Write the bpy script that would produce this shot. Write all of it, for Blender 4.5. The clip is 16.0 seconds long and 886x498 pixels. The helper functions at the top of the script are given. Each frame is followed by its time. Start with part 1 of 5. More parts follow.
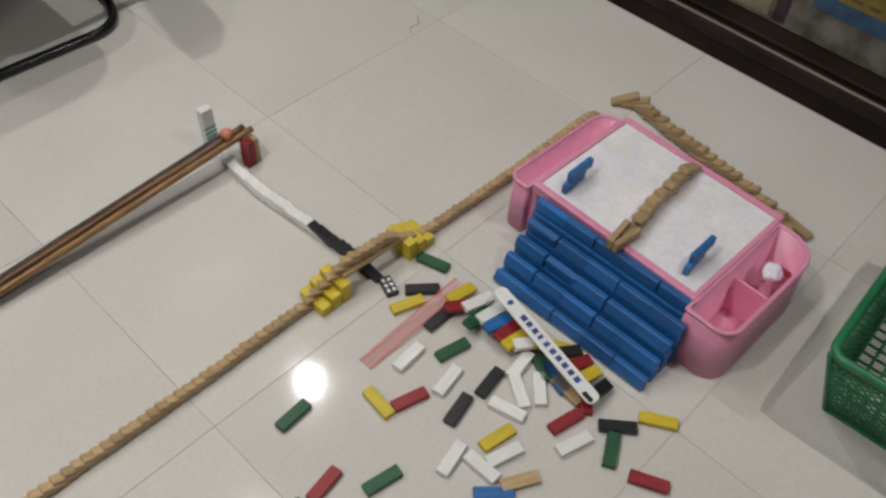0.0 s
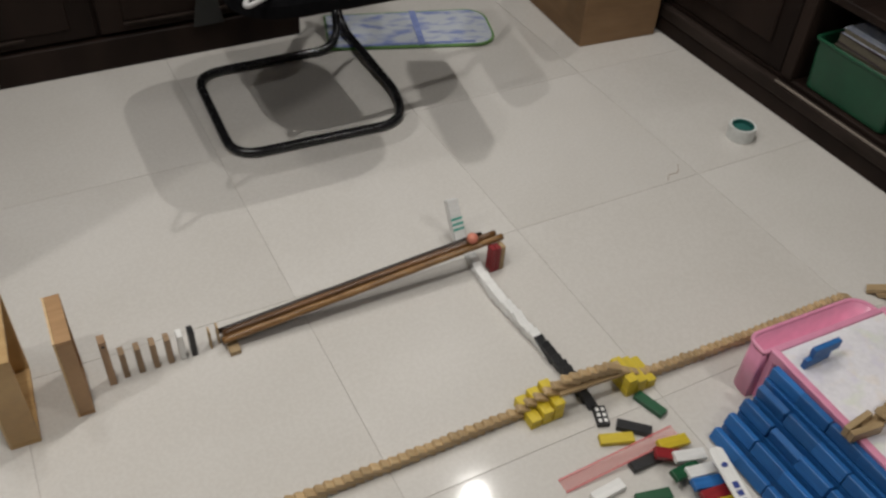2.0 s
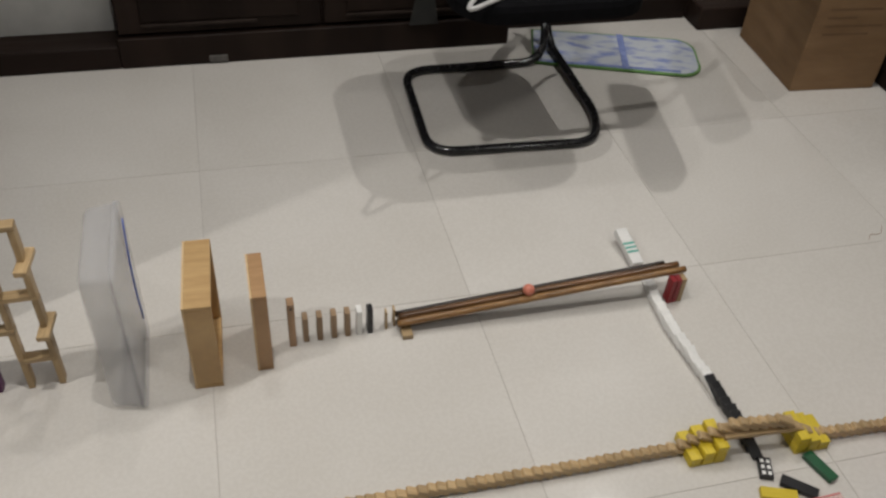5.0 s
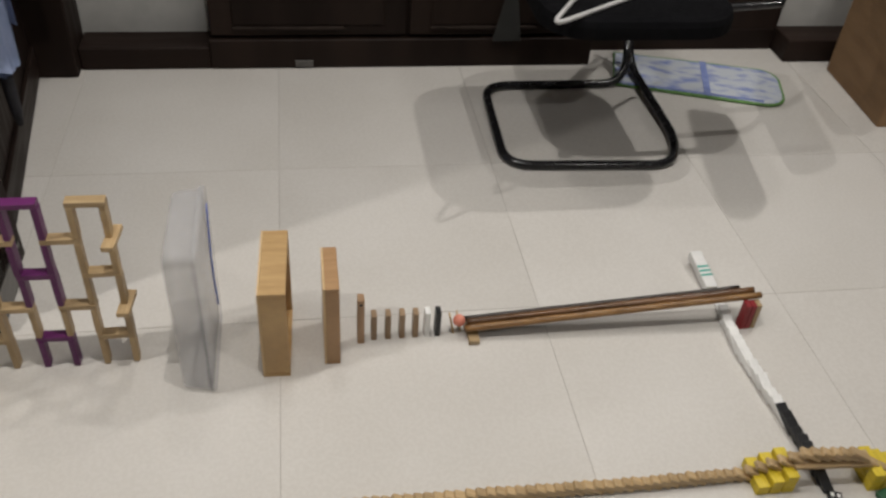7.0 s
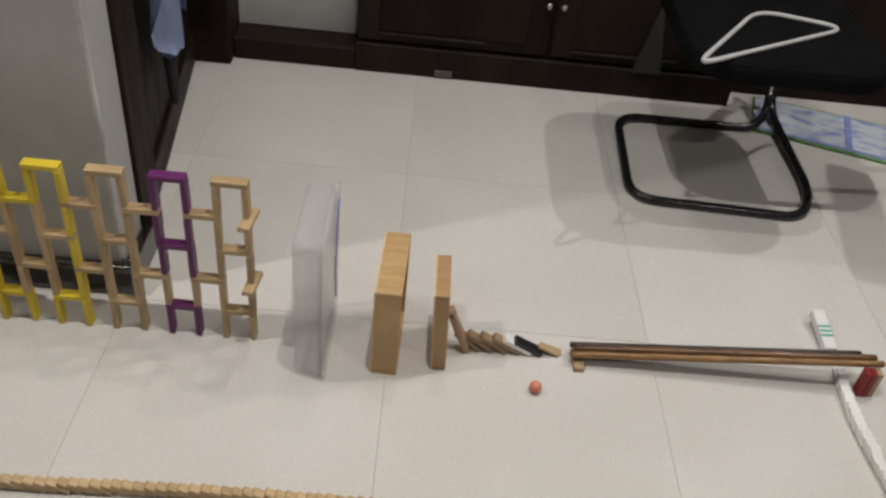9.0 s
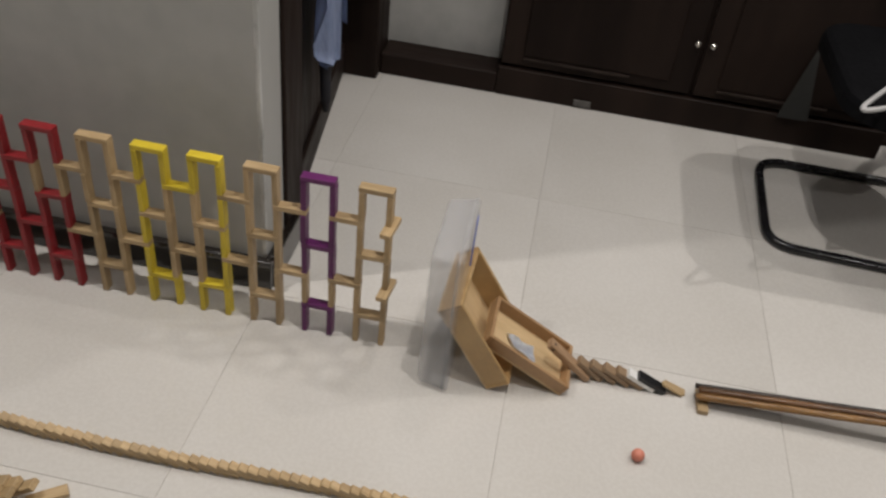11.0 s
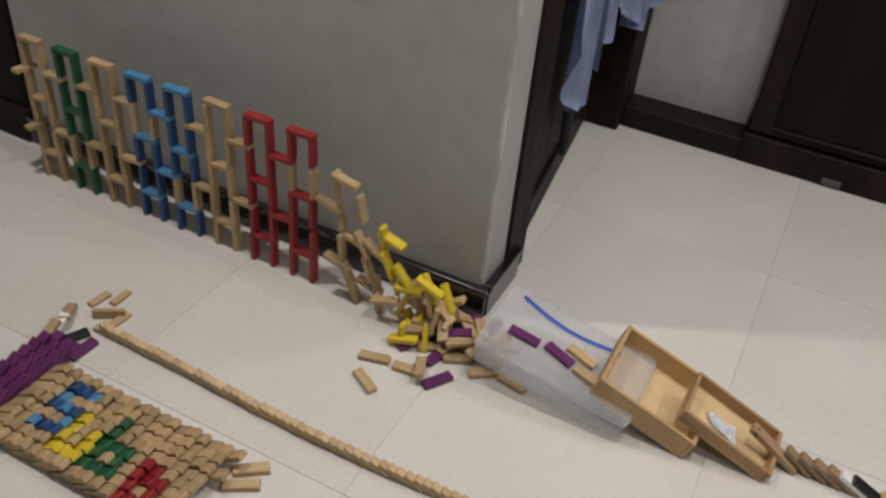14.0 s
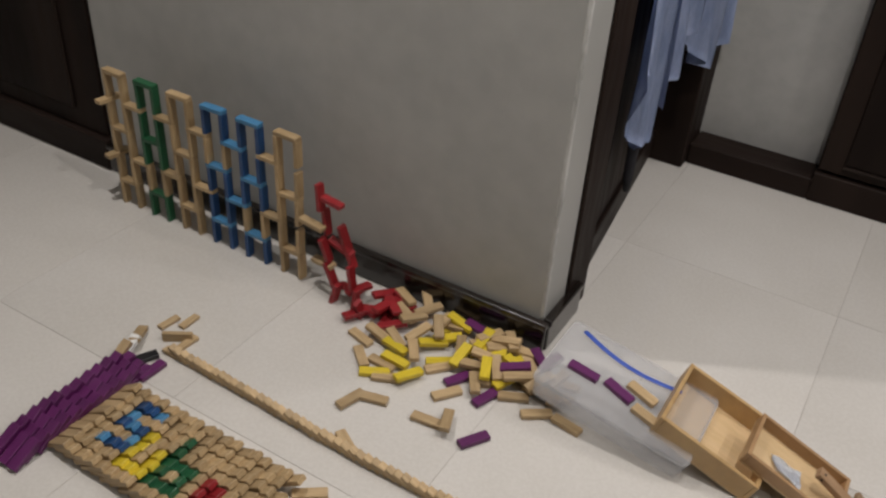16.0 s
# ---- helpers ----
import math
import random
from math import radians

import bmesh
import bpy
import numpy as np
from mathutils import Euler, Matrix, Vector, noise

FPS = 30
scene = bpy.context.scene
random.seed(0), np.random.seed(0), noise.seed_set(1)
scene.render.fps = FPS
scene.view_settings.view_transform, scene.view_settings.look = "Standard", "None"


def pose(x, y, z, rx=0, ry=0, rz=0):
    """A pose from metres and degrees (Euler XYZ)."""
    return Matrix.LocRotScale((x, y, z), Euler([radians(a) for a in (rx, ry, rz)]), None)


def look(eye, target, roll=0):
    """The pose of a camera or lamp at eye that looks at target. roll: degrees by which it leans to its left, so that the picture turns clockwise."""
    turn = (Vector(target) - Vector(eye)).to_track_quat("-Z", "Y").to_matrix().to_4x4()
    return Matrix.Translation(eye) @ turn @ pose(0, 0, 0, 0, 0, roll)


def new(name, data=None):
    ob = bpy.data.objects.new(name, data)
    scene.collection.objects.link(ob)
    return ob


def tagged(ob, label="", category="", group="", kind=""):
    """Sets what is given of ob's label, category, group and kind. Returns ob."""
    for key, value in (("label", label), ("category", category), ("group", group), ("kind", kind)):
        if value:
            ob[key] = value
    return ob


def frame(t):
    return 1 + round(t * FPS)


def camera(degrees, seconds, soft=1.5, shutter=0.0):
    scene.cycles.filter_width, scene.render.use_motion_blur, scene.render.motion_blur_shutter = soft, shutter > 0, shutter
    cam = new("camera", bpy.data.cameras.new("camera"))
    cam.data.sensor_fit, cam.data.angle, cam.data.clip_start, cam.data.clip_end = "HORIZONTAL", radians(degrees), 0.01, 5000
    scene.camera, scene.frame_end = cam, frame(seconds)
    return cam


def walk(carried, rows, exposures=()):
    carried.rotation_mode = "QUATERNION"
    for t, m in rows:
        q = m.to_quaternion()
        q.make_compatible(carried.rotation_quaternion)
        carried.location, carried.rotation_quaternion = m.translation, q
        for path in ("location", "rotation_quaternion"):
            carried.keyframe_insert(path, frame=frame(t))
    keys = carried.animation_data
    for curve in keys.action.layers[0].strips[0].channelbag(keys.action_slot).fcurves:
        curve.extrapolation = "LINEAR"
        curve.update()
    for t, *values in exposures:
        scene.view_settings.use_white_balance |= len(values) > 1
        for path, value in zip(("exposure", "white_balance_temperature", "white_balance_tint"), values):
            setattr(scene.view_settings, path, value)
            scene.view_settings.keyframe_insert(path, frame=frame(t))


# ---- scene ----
cam = camera(54.0, 16.0, 2.5, 0.4)
PATH = [
    (0, (-0.32, -0.792, 1.426), (0.665, 0.06, -0.092), 4.2),
    (0.5, (-0.366, -0.773, 1.419), (0.618, 0.182, -0.036), 4.5),
    (1, (-0.4, -0.768, 1.44), (0.502, 0.352, 0.051), 3.9),
    (1.5, (-0.426, -0.773, 1.445), (0.39, 0.456, 0.095), 4.0),
    (2, (-0.42, -0.788, 1.436), (0.33, 0.506, 0.108), 4.0),
    (2.5, (-0.422, -0.791, 1.434), (0.274, 0.537, 0.11), 4.2),
    (3, (-0.431, -0.792, 1.433), (0.214, 0.563, 0.111), 4.2),
    (3.5, (-0.459, -0.787, 1.436), (0.145, 0.591, 0.119), 4.5),
    (4, (-0.463, -0.793, 1.431), (0.078, 0.616, 0.119), 3.9),
    (4.5, (-0.483, -0.794, 1.431), (-0.003, 0.633, 0.115), 4.3),
    (7, (-0.53, -0.83, 1.39), (-0.224, 0.684, 0.119), 4.8),
    (7.5, (-0.552, -0.834, 1.389), (-0.299, 0.698, 0.128), 6.2),
    (8, (-0.555, -0.844, 1.39), (-0.364, 0.701, 0.134), 6.8),
    (8.5, (-0.56, -0.848, 1.384), (-0.419, 0.702, 0.128), 7.1),
    (9, (-0.569, -0.847, 1.402), (-0.496, 0.704, 0.141), 6.9),
    (11.5, (-0.634, -0.894, 1.388), (-0.889, 0.676, 0.176), 6.9),
    (12, (-0.632, -0.906, 1.376), (-0.991, 0.661, 0.186), 6.7),
    (12.5, (-0.637, -0.906, 1.376), (-1.107, 0.636, 0.192), 6.5),
    (13, (-0.642, -0.9, 1.399), (-1.188, 0.606, 0.201), 6.6),
    (13.5, (-0.638, -0.904, 1.389), (-1.247, 0.583, 0.198), 6.0),
    (14, (-0.639, -0.907, 1.392), (-1.29, 0.563, 0.201), 5.7),
    (14.5, (-0.637, -0.907, 1.395), (-1.334, 0.548, 0.212), 5.3),
    (15, (-0.639, -0.912, 1.392), (-1.373, 0.54, 0.229), 5.0),
    (15.5, (-0.644, -0.916, 1.398), (-1.406, 0.531, 0.247), 4.7),
    (16, (-0.63, -0.923, 1.397), (-1.431, 0.516, 0.262), 4.0),
]
walk(cam, [(t, look(eye, target, roll)) for t, eye, target, roll in PATH], [(0, -0.03, 6500, 10), (3.0, -0.06, 6620, 10), (4.5, -0.03, 6620, 10), (6.8, 0.13, 6640, 10.5), (9.0, 0.14, 6640, 11), (11.5, 0.12, 6640, 12), (16, 0.12, 6640, 13)])

# ---- world and lights ----
world = bpy.data.worlds.new("room_world")
scene.world = world
world.use_nodes = True
world.node_tree.nodes["Background"].inputs[0].default_value = (0.9, 0.95, 1.0, 1)
world.node_tree.nodes["Background"].inputs[1].default_value = 0.02

CEILING = 2.6


def ceiling_lamp(x, y, watts, size=0.043):
    data = bpy.data.lights.new("ceiling_lamp_light", "AREA")
    data.shape, data.size, data.energy, data.color = "DISK", size, watts, (1.0, 0.98, 0.95)
    ob = new("ceiling_lamp_light", data)
    ob.matrix_world = pose(x, y, CEILING - 0.035)
    return ob


# first three follow floor reflection and shadows; last three are unseen, added as fill
LAMPS = [(1.09, 1.30, 14), (-0.6, 1.33, 5.5), (0.4, 0.85, 8.5), (-0.5, 0.2, 17.5), (1.2, -1.2, 14), (-2.05, 0.2, 18.5)]
for lx, ly, lw in LAMPS:
    ceiling_lamp(lx, ly, lw)

# ---- materials ----


def nodes_of(name):
    m = bpy.data.materials.new(name)
    m.use_nodes = True
    nt = m.node_tree
    return m, nt, nt.nodes, nt.links, nt.nodes["Principled BSDF"]


def ramp_mix(nt, fac, a, b):
    n = nt.nodes.new("ShaderNodeMix")
    n.data_type = "RGBA"
    nt.links.new(fac, n.inputs["Factor"])
    for i, c in ((6, a), (7, b)):
        if isinstance(c, tuple):
            n.inputs[i].default_value = (*c, 1)
        else:
            nt.links.new(c, n.inputs[i])
    return n.outputs[2]


def noise_fac(nt, scale, stretch=(1, 1, 1), detail=4, lo=0.35, hi=0.65, shift=True):
    tc = nt.nodes.new("ShaderNodeTexCoord")
    mp = nt.nodes.new("ShaderNodeMapping")
    mp.inputs["Scale"].default_value = stretch
    nt.links.new(tc.outputs["Object"], mp.inputs["Vector"])
    if shift:
        oi = nt.nodes.new("ShaderNodeObjectInfo")
        mul = nt.nodes.new("ShaderNodeMath")
        mul.operation = "MULTIPLY"
        mul.inputs[1].default_value = 37.0
        nt.links.new(oi.outputs["Random"], mul.inputs[0])
        nt.links.new(mul.outputs[0], mp.inputs["Location"])
    tx = nt.nodes.new("ShaderNodeTexNoise")
    tx.inputs["Scale"].default_value = scale
    tx.inputs["Detail"].default_value = detail
    nt.links.new(mp.outputs[0], tx.inputs["Vector"])
    mr = nt.nodes.new("ShaderNodeMapRange")
    mr.inputs[1].default_value, mr.inputs[2].default_value = lo, hi
    nt.links.new(tx.outputs["Fac"], mr.inputs[0])
    return mr.outputs[0]


def bump_from(nt, fac, strength, dist=0.001):
    b = nt.nodes.new("ShaderNodeBump")
    b.inputs["Strength"].default_value, b.inputs["Distance"].default_value = strength, dist
    nt.links.new(fac, b.inputs["Height"])
    nt.links.new(b.outputs[0], nt.nodes["Principled BSDF"].inputs["Normal"])


def surface(name, dark, light, rough=0.5, scale=12, stretch=(1, 1, 1), vary=0.0, bump=0.15, rough_spread=0.12, coat=0.0, metal=0.0):
    """Two-scale variation between a dark and a light tone, with a fine relief."""
    m, nt, ns, ln, p = nodes_of(name)
    big = noise_fac(nt, scale, stretch)
    fine = noise_fac(nt, scale * 7, stretch, 3)
    col = ramp_mix(nt, big, dark, light)
    mid = tuple((a + b) * 0.5 for a, b in zip(dark, light))
    n = nt.nodes.new("ShaderNodeMix")
    n.data_type, n.inputs["Factor"].default_value = "RGBA", 0.3
    ln.new(col, n.inputs[6])
    ln.new(ramp_mix(nt, fine, tuple(c * 0.85 for c in mid), tuple(min(1, c * 1.15) for c in mid)), n.inputs[7])
    out = n.outputs[2]
    if vary:
        oi = ns.new("ShaderNodeObjectInfo")
        hs = ns.new("ShaderNodeHueSaturation")
        mr = ns.new("ShaderNodeMapRange")
        mr.inputs[3].default_value, mr.inputs[4].default_value = 1 - vary, 1 + vary
        ln.new(oi.outputs["Random"], mr.inputs[0])
        ln.new(mr.outputs[0], hs.inputs["Value"])
        ln.new(out, hs.inputs["Color"])
        out = hs.outputs[0]
    ln.new(out, p.inputs["Base Color"])
    rr = ns.new("ShaderNodeMapRange")
    rr.inputs[3].default_value, rr.inputs[4].default_value = rough - rough_spread / 2, rough + rough_spread / 2
    ln.new(fine, rr.inputs[0])
    ln.new(rr.outputs[0], p.inputs["Roughness"])
    p.inputs["Coat Weight"].default_value = coat
    p.inputs["Metallic"].default_value = metal
    bump_from(nt, fine, bump)
    return m


M = {}
GRAIN = (1, 9, 9)
M["N"] = surface("natural_wood", (0.34, 0.232, 0.115), (0.49, 0.352, 0.195), 0.5, 16, GRAIN, 0.17)
M["N_row"] = surface("pale_natural_wood", (0.40, 0.275, 0.14), (0.57, 0.415, 0.235), 0.5, 16, GRAIN, 0.17)
M["P"] = surface("purple_paint", (0.085, 0.008, 0.075), (0.12, 0.014, 0.105), 0.45, 20, GRAIN, 0.12)
M["Y"] = surface("yellow_paint", (0.54, 0.40, 0.02), (0.68, 0.52, 0.035), 0.45, 20, GRAIN, 0.08)
M["R"] = surface("red_paint", (0.21, 0.009, 0.013), (0.30, 0.016, 0.021), 0.45, 20, GRAIN, 0.1)
M["B"] = surface("blue_paint", (0.014, 0.10, 0.31), (0.025, 0.15, 0.41), 0.45, 20, GRAIN, 0.26)
M["C"] = surface("light_blue_paint", (0.045, 0.185, 0.36), (0.07, 0.25, 0.45), 0.45, 20, GRAIN, 0.1)
M["T"] = surface("brown_wood", (0.24, 0.155, 0.09), (0.34, 0.235, 0.14), 0.5, 16, GRAIN, 0.12)
# blue paint with shade mixed in, for blue blocks that show dark faces
M["D"] = surface("blue_paint_in_shade", (0.008, 0.045, 0.14), (0.016, 0.075, 0.21), 0.45, 20, GRAIN, 0.15)
M["G"] = surface("green_paint", (0.007, 0.068, 0.027), (0.013, 0.105, 0.042), 0.45, 20, GRAIN, 0.1)
M["W"] = surface("white_paint", (0.70, 0.70, 0.68), (0.82, 0.81, 0.79), 0.45, 20, GRAIN, 0.05)
M["K"] = surface("black_paint", (0.006, 0.006, 0.007), (0.013, 0.013, 0.015), 0.4, 20, GRAIN, 0.1)
M["tray_wood"] = surface("box_wood", (0.42, 0.262, 0.112), (0.55, 0.365, 0.172), 0.45, 9, (1, 8, 1), 0.06)
M["tray_base"] = surface("plywood_base", (0.60, 0.42, 0.22), (0.70, 0.51, 0.29), 0.5, 9, (1, 6, 1), 0.04)
M["tray_wood_dark"] = surface("thin_box_wood", (0.33, 0.19, 0.09), (0.43, 0.26, 0.13), 0.45, 9, (1, 8, 1), 0.05)
M["plank_wood"] = surface("plank_wood", (0.33, 0.20, 0.11), (0.45, 0.29, 0.17), 0.5, 12, (8, 8, 1), 0.05)
M["bamboo"] = surface("bamboo", (0.11, 0.052, 0.018), (0.36, 0.195, 0.07), 0.3, 18, (1, 10, 10), 0.1)
M["bamboo_mid"] = surface("smoky_bamboo", (0.045, 0.022, 0.010), (0.20, 0.095, 0.035), 0.3, 6, (0.5, 10, 10), 0.1)
M["bamboo_dark"] = surface("dark_bamboo", (0.012, 0.008, 0.006), (0.035, 0.02, 0.012), 0.35, 14, (1, 10, 10))
M["dark_wood"] = surface("dark_stained_wood", (0.0095, 0.0060, 0.0050), (0.028, 0.0182, 0.0142), 0.55, 5, (1, 1, 0.15), 0, 0.1, 0.15, 0.0)
M["dark_wood_rail"] = surface("dark_stained_rail", (0.0110, 0.0070, 0.0058), (0.029, 0.0188, 0.0150), 0.5, 5, (0.15, 1, 1), 0, 0.3, 0.15, 0.0)
M["plinth"] = surface("black_glossy_plinth", (0.008, 0.006, 0.005), (0.020, 0.015, 0.012), 0.18, 6, (1, 1, 1), 0, 0.2, 0.12, 0.4)
M["wall"] = surface("grey_wall_paint", (0.355, 0.355, 0.338), (0.405, 0.40, 0.382), 0.42, 2.2, (1, 1, 1), 0, 0.1, 0.1)
M["wall_white"] = surface("off_white_wall_paint", (0.42, 0.42, 0.40), (0.48, 0.475, 0.455), 0.5, 3, (1, 1, 1), 0, 0.12, 0.1)
M["bead"] = surface("corner_bead_paint", (0.30, 0.30, 0.285), (0.62, 0.62, 0.60), 0.3, 5, (6, 6, 1.4))
M["ceiling"] = surface("ceiling_paint", (0.74, 0.74, 0.72), (0.80, 0.80, 0.78), 0.7, 2)
M["grout"] = surface("tile_joint", (0.40, 0.37, 0.34), (0.46, 0.43, 0.40), 0.7, 6)
M["pink"] = surface("pink_plastic", (0.66, 0.255, 0.385), (0.74, 0.305, 0.445), 0.35, 6, (1, 1, 1), 0, 0.05)
M["tray_top"] = surface("white_printed_board", (0.71, 0.69, 0.73), (0.80, 0.785, 0.81), 0.4, 14)
tray_nt = M["tray_top"].node_tree
for tint, sc in (((0.62, 0.72, 0.45), 17), ((0.80, 0.68, 0.55), 23), ((0.62, 0.58, 0.74), 29)):
    mask = noise_fac(tray_nt, sc, (1, 1, 1), 2, 0.56, 0.72)
    half = tray_nt.nodes.new("ShaderNodeMath")
    half.operation = "MULTIPLY"
    half.inputs[1].default_value = 0.3
    tray_nt.links.new(mask, half.inputs[0])
    tm = tray_nt.nodes.new("ShaderNodeMix")
    tm.data_type = "RGBA"
    base_in = tray_nt.nodes["Principled BSDF"].inputs["Base Color"]
    tray_nt.links.new(base_in.links[0].from_socket, tm.inputs[6])
    tm.inputs[7].default_value = (*tint, 1)
    tray_nt.links.new(half.outputs[0], tm.inputs[0])
    tray_nt.links.new(tm.outputs[2], base_in)
M["green_plastic"] = surface("green_plastic", (0.015, 0.14, 0.06), (0.03, 0.20, 0.09), 0.35, 8)
# the ledge's own brown; also serves the painted highlight on the cabinet mouldings
M["shelf_ledge"] = surface("worn_ledge_and_highlight", (0.018, 0.0125, 0.010), (0.042, 0.031, 0.026), 0.55, 18, (1, 0.3, 1), 0, 0.3)
for low in ("dark_wood", "dark_wood_rail", "shelf_ledge"):
    M[low].node_tree.nodes["Principled BSDF"].inputs["Specular IOR Level"].default_value = 0.1
M["bin_green"] = surface("dark_green_plastic", (0.006, 0.055, 0.026), (0.012, 0.085, 0.04), 0.35, 8)
M["chair_tube"] = surface("black_enamel_tube", (0.008, 0.008, 0.009), (0.016, 0.016, 0.018), 0.22, 10)
M["chair_seat"] = surface("black_vinyl", (0.0015, 0.0015, 0.002), (0.004, 0.004, 0.005), 0.9, 10, (1, 1, 1), 0, 0.4)
M["chair_seat"].node_tree.nodes["Principled BSDF"].inputs["Specular IOR Level"].default_value = 0.1
M["cord"] = surface("white_cord", (0.36, 0.355, 0.35), (0.46, 0.455, 0.45), 0.6, 30)
M["cardboard"] = surface("brown_cardboard", (0.20, 0.115, 0.055), (0.28, 0.17, 0.085), 0.8, 5, (1, 1, 4), 0, 0.3)
M["ink_brown"] = surface("printed_brown_ink", (0.15, 0.085, 0.042), (0.19, 0.11, 0.056), 0.8, 10)
M["tape_white"] = surface("white_tape", (0.60, 0.61, 0.59), (0.72, 0.73, 0.71), 0.35, 12)
M["tape_core"] = surface("teal_tape_core", (0.012, 0.09, 0.08), (0.025, 0.14, 0.12), 0.5, 12)
M["mat_edge"] = surface("green_piping", (0.10, 0.22, 0.06), (0.16, 0.32, 0.10), 0.8, 20)
M["ink_blue"] = surface("blue_ink", (0.02, 0.04, 0.20), (0.04, 0.07, 0.28), 0.5, 20)
M["strip_blue"] = surface("blue_strip", (0.03, 0.07, 0.40), (0.05, 0.12, 0.52), 0.4, 12)
M["teal_print"] = surface("teal_print", (0.05, 0.32, 0.26), (0.09, 0.42, 0.34), 0.5, 20)
M["ball"] = surface("salmon_ball", (0.55, 0.16, 0.11), (0.72, 0.28, 0.19), 0.45, 30, (1, 1, 1), 0, 0.3)
M["shirt"] = surface("pale_blue_cotton", (0.26, 0.33, 0.52), (0.42, 0.49, 0.68), 0.85, 9, (3, 3, 1), 0, 0.5)
M["dark_cloth"] = surface("black_cloth", (0.008, 0.008, 0.012), (0.016, 0.016, 0.022), 0.8, 12)
M["paper"] = surface("crumpled_paper", (0.66, 0.70, 0.78), (0.84, 0.86, 0.90), 0.7, 25, (1, 1, 1), 0, 0.5)
M["paper_blue"] = surface("printed_paper", (0.40, 0.46, 0.62), (0.70, 0.73, 0.80), 0.6, 60)
M["grey_paper"] = surface("grey_card", (0.05, 0.05, 0.047), (0.075, 0.075, 0.072), 0.7, 8)
M["printed_grey"] = surface("faded_printed_card", (0.07, 0.068, 0.055), (0.30, 0.28, 0.24), 0.6, 16)
M["printed_cream"] = surface("faded_cream_print", (0.24, 0.22, 0.13), (0.40, 0.37, 0.25), 0.6, 20)
M["grey_tag"] = surface("worn_grey_tag", (0.07, 0.065, 0.06), (0.15, 0.14, 0.13), 0.7, 40)
M["book_a"] = surface("olive_print", (0.05, 0.045, 0.03), (0.14, 0.12, 0.09), 0.45, 40, (1, 1, 1), 0.1)
M["book_b"] = surface("blue_print", (0.025, 0.07, 0.15), (0.06, 0.15, 0.26), 0.4, 25, (1, 1, 1), 0.1)
M["book_c"] = surface("yellow_print", (0.22, 0.16, 0.03), (0.32, 0.24, 0.05), 0.45, 25, (1, 1, 1), 0.1)
M["book_e"] = surface("purple_print", (0.035, 0.022, 0.03), (0.075, 0.05, 0.06), 0.45, 25, (1, 1, 1), 0.1)
M["book_f"] = surface("olive_grey_print", (0.075, 0.068, 0.05), (0.15, 0.135, 0.10), 0.45, 30, (1, 1, 1), 0.1)
M["page_old"] = surface("yellowed_pages", (0.16, 0.14, 0.10), (0.24, 0.21, 0.16), 0.7, 40, (1, 1, 6))
M["edge_strip"] = surface("tan_edge_strip", (0.17, 0.14, 0.115), (0.26, 0.22, 0.185), 0.4, 20, (1, 0.1, 1))
M["book_d"] = surface("red_print", (0.30, 0.05, 0.04), (0.42, 0.09, 0.07), 0.45, 25, (1, 1, 1), 0.1)
M["chrome"] = surface("brushed_nickel", (0.55, 0.52, 0.48), (0.68, 0.65, 0.6), 0.25, 30, (1, 1, 1), 0, 0.05, 0.1, 0, 1.0)


def tile_material():
    m, nt, ns, ln, p = nodes_of("polished_cream_tile")
    cloud = noise_fac(nt, 2.6, (1, 1, 1), 6, 0.3, 0.7)
    speck = noise_fac(nt, 120, (1, 1, 1), 2, 0.4, 0.62)
    col = ramp_mix(nt, cloud, (0.575, 0.548, 0.508), (0.63, 0.605, 0.57))
    n = ns.new("ShaderNodeMix")
    n.data_type, n.inputs["Factor"].default_value = "RGBA", 0.14
    ln.new(col, n.inputs[6])
    ln.new(ramp_mix(nt, speck, (0.50, 0.47, 0.43), (0.70, 0.68, 0.645)), n.inputs[7])
    oi = ns.new("ShaderNodeObjectInfo")
    hs = ns.new("ShaderNodeHueSaturation")
    mr = ns.new("ShaderNodeMapRange")
    mr.inputs[3].default_value, mr.inputs[4].default_value = 0.975, 1.025
    ln.new(oi.outputs["Random"], mr.inputs[0])
    ln.new(mr.outputs[0], hs.inputs["Value"])
    ln.new(n.outputs[2], hs.inputs["Color"])
    ln.new(hs.outputs[0], p.inputs["Base Color"])
    smear = noise_fac(nt, 5, (1, 1, 1), 5, 0.3, 0.75)
    rr = ns.new("ShaderNodeMapRange")
    rr.inputs[3].default_value, rr.inputs[4].default_value = 0.055, 0.12
    ln.new(smear, rr.inputs[0])
    ln.new(rr.outputs[0], p.inputs["Roughness"])
    p.inputs["IOR"].default_value = 1.42
    bump_from(nt, cloud, 0.03, 0.002)
    return m


M["tile"] = tile_material()


def clear_plastic(name, color, rough, weight):
    m, nt, ns, ln, p = nodes_of(name)
    p.inputs["Base Color"].default_value = (*color, 1)
    p.inputs["Transmission Weight"].default_value = weight
    p.inputs["IOR"].default_value = 1.25
    f = noise_fac(nt, 14, (1, 1, 1), 4)
    rr = ns.new("ShaderNodeMapRange")
    rr.inputs[3].default_value, rr.inputs[4].default_value = rough * 0.8, rough * 1.3
    ln.new(f, rr.inputs[0])
    ln.new(rr.outputs[0], p.inputs["Roughness"])
    bump_from(nt, f, 0.08)
    return m


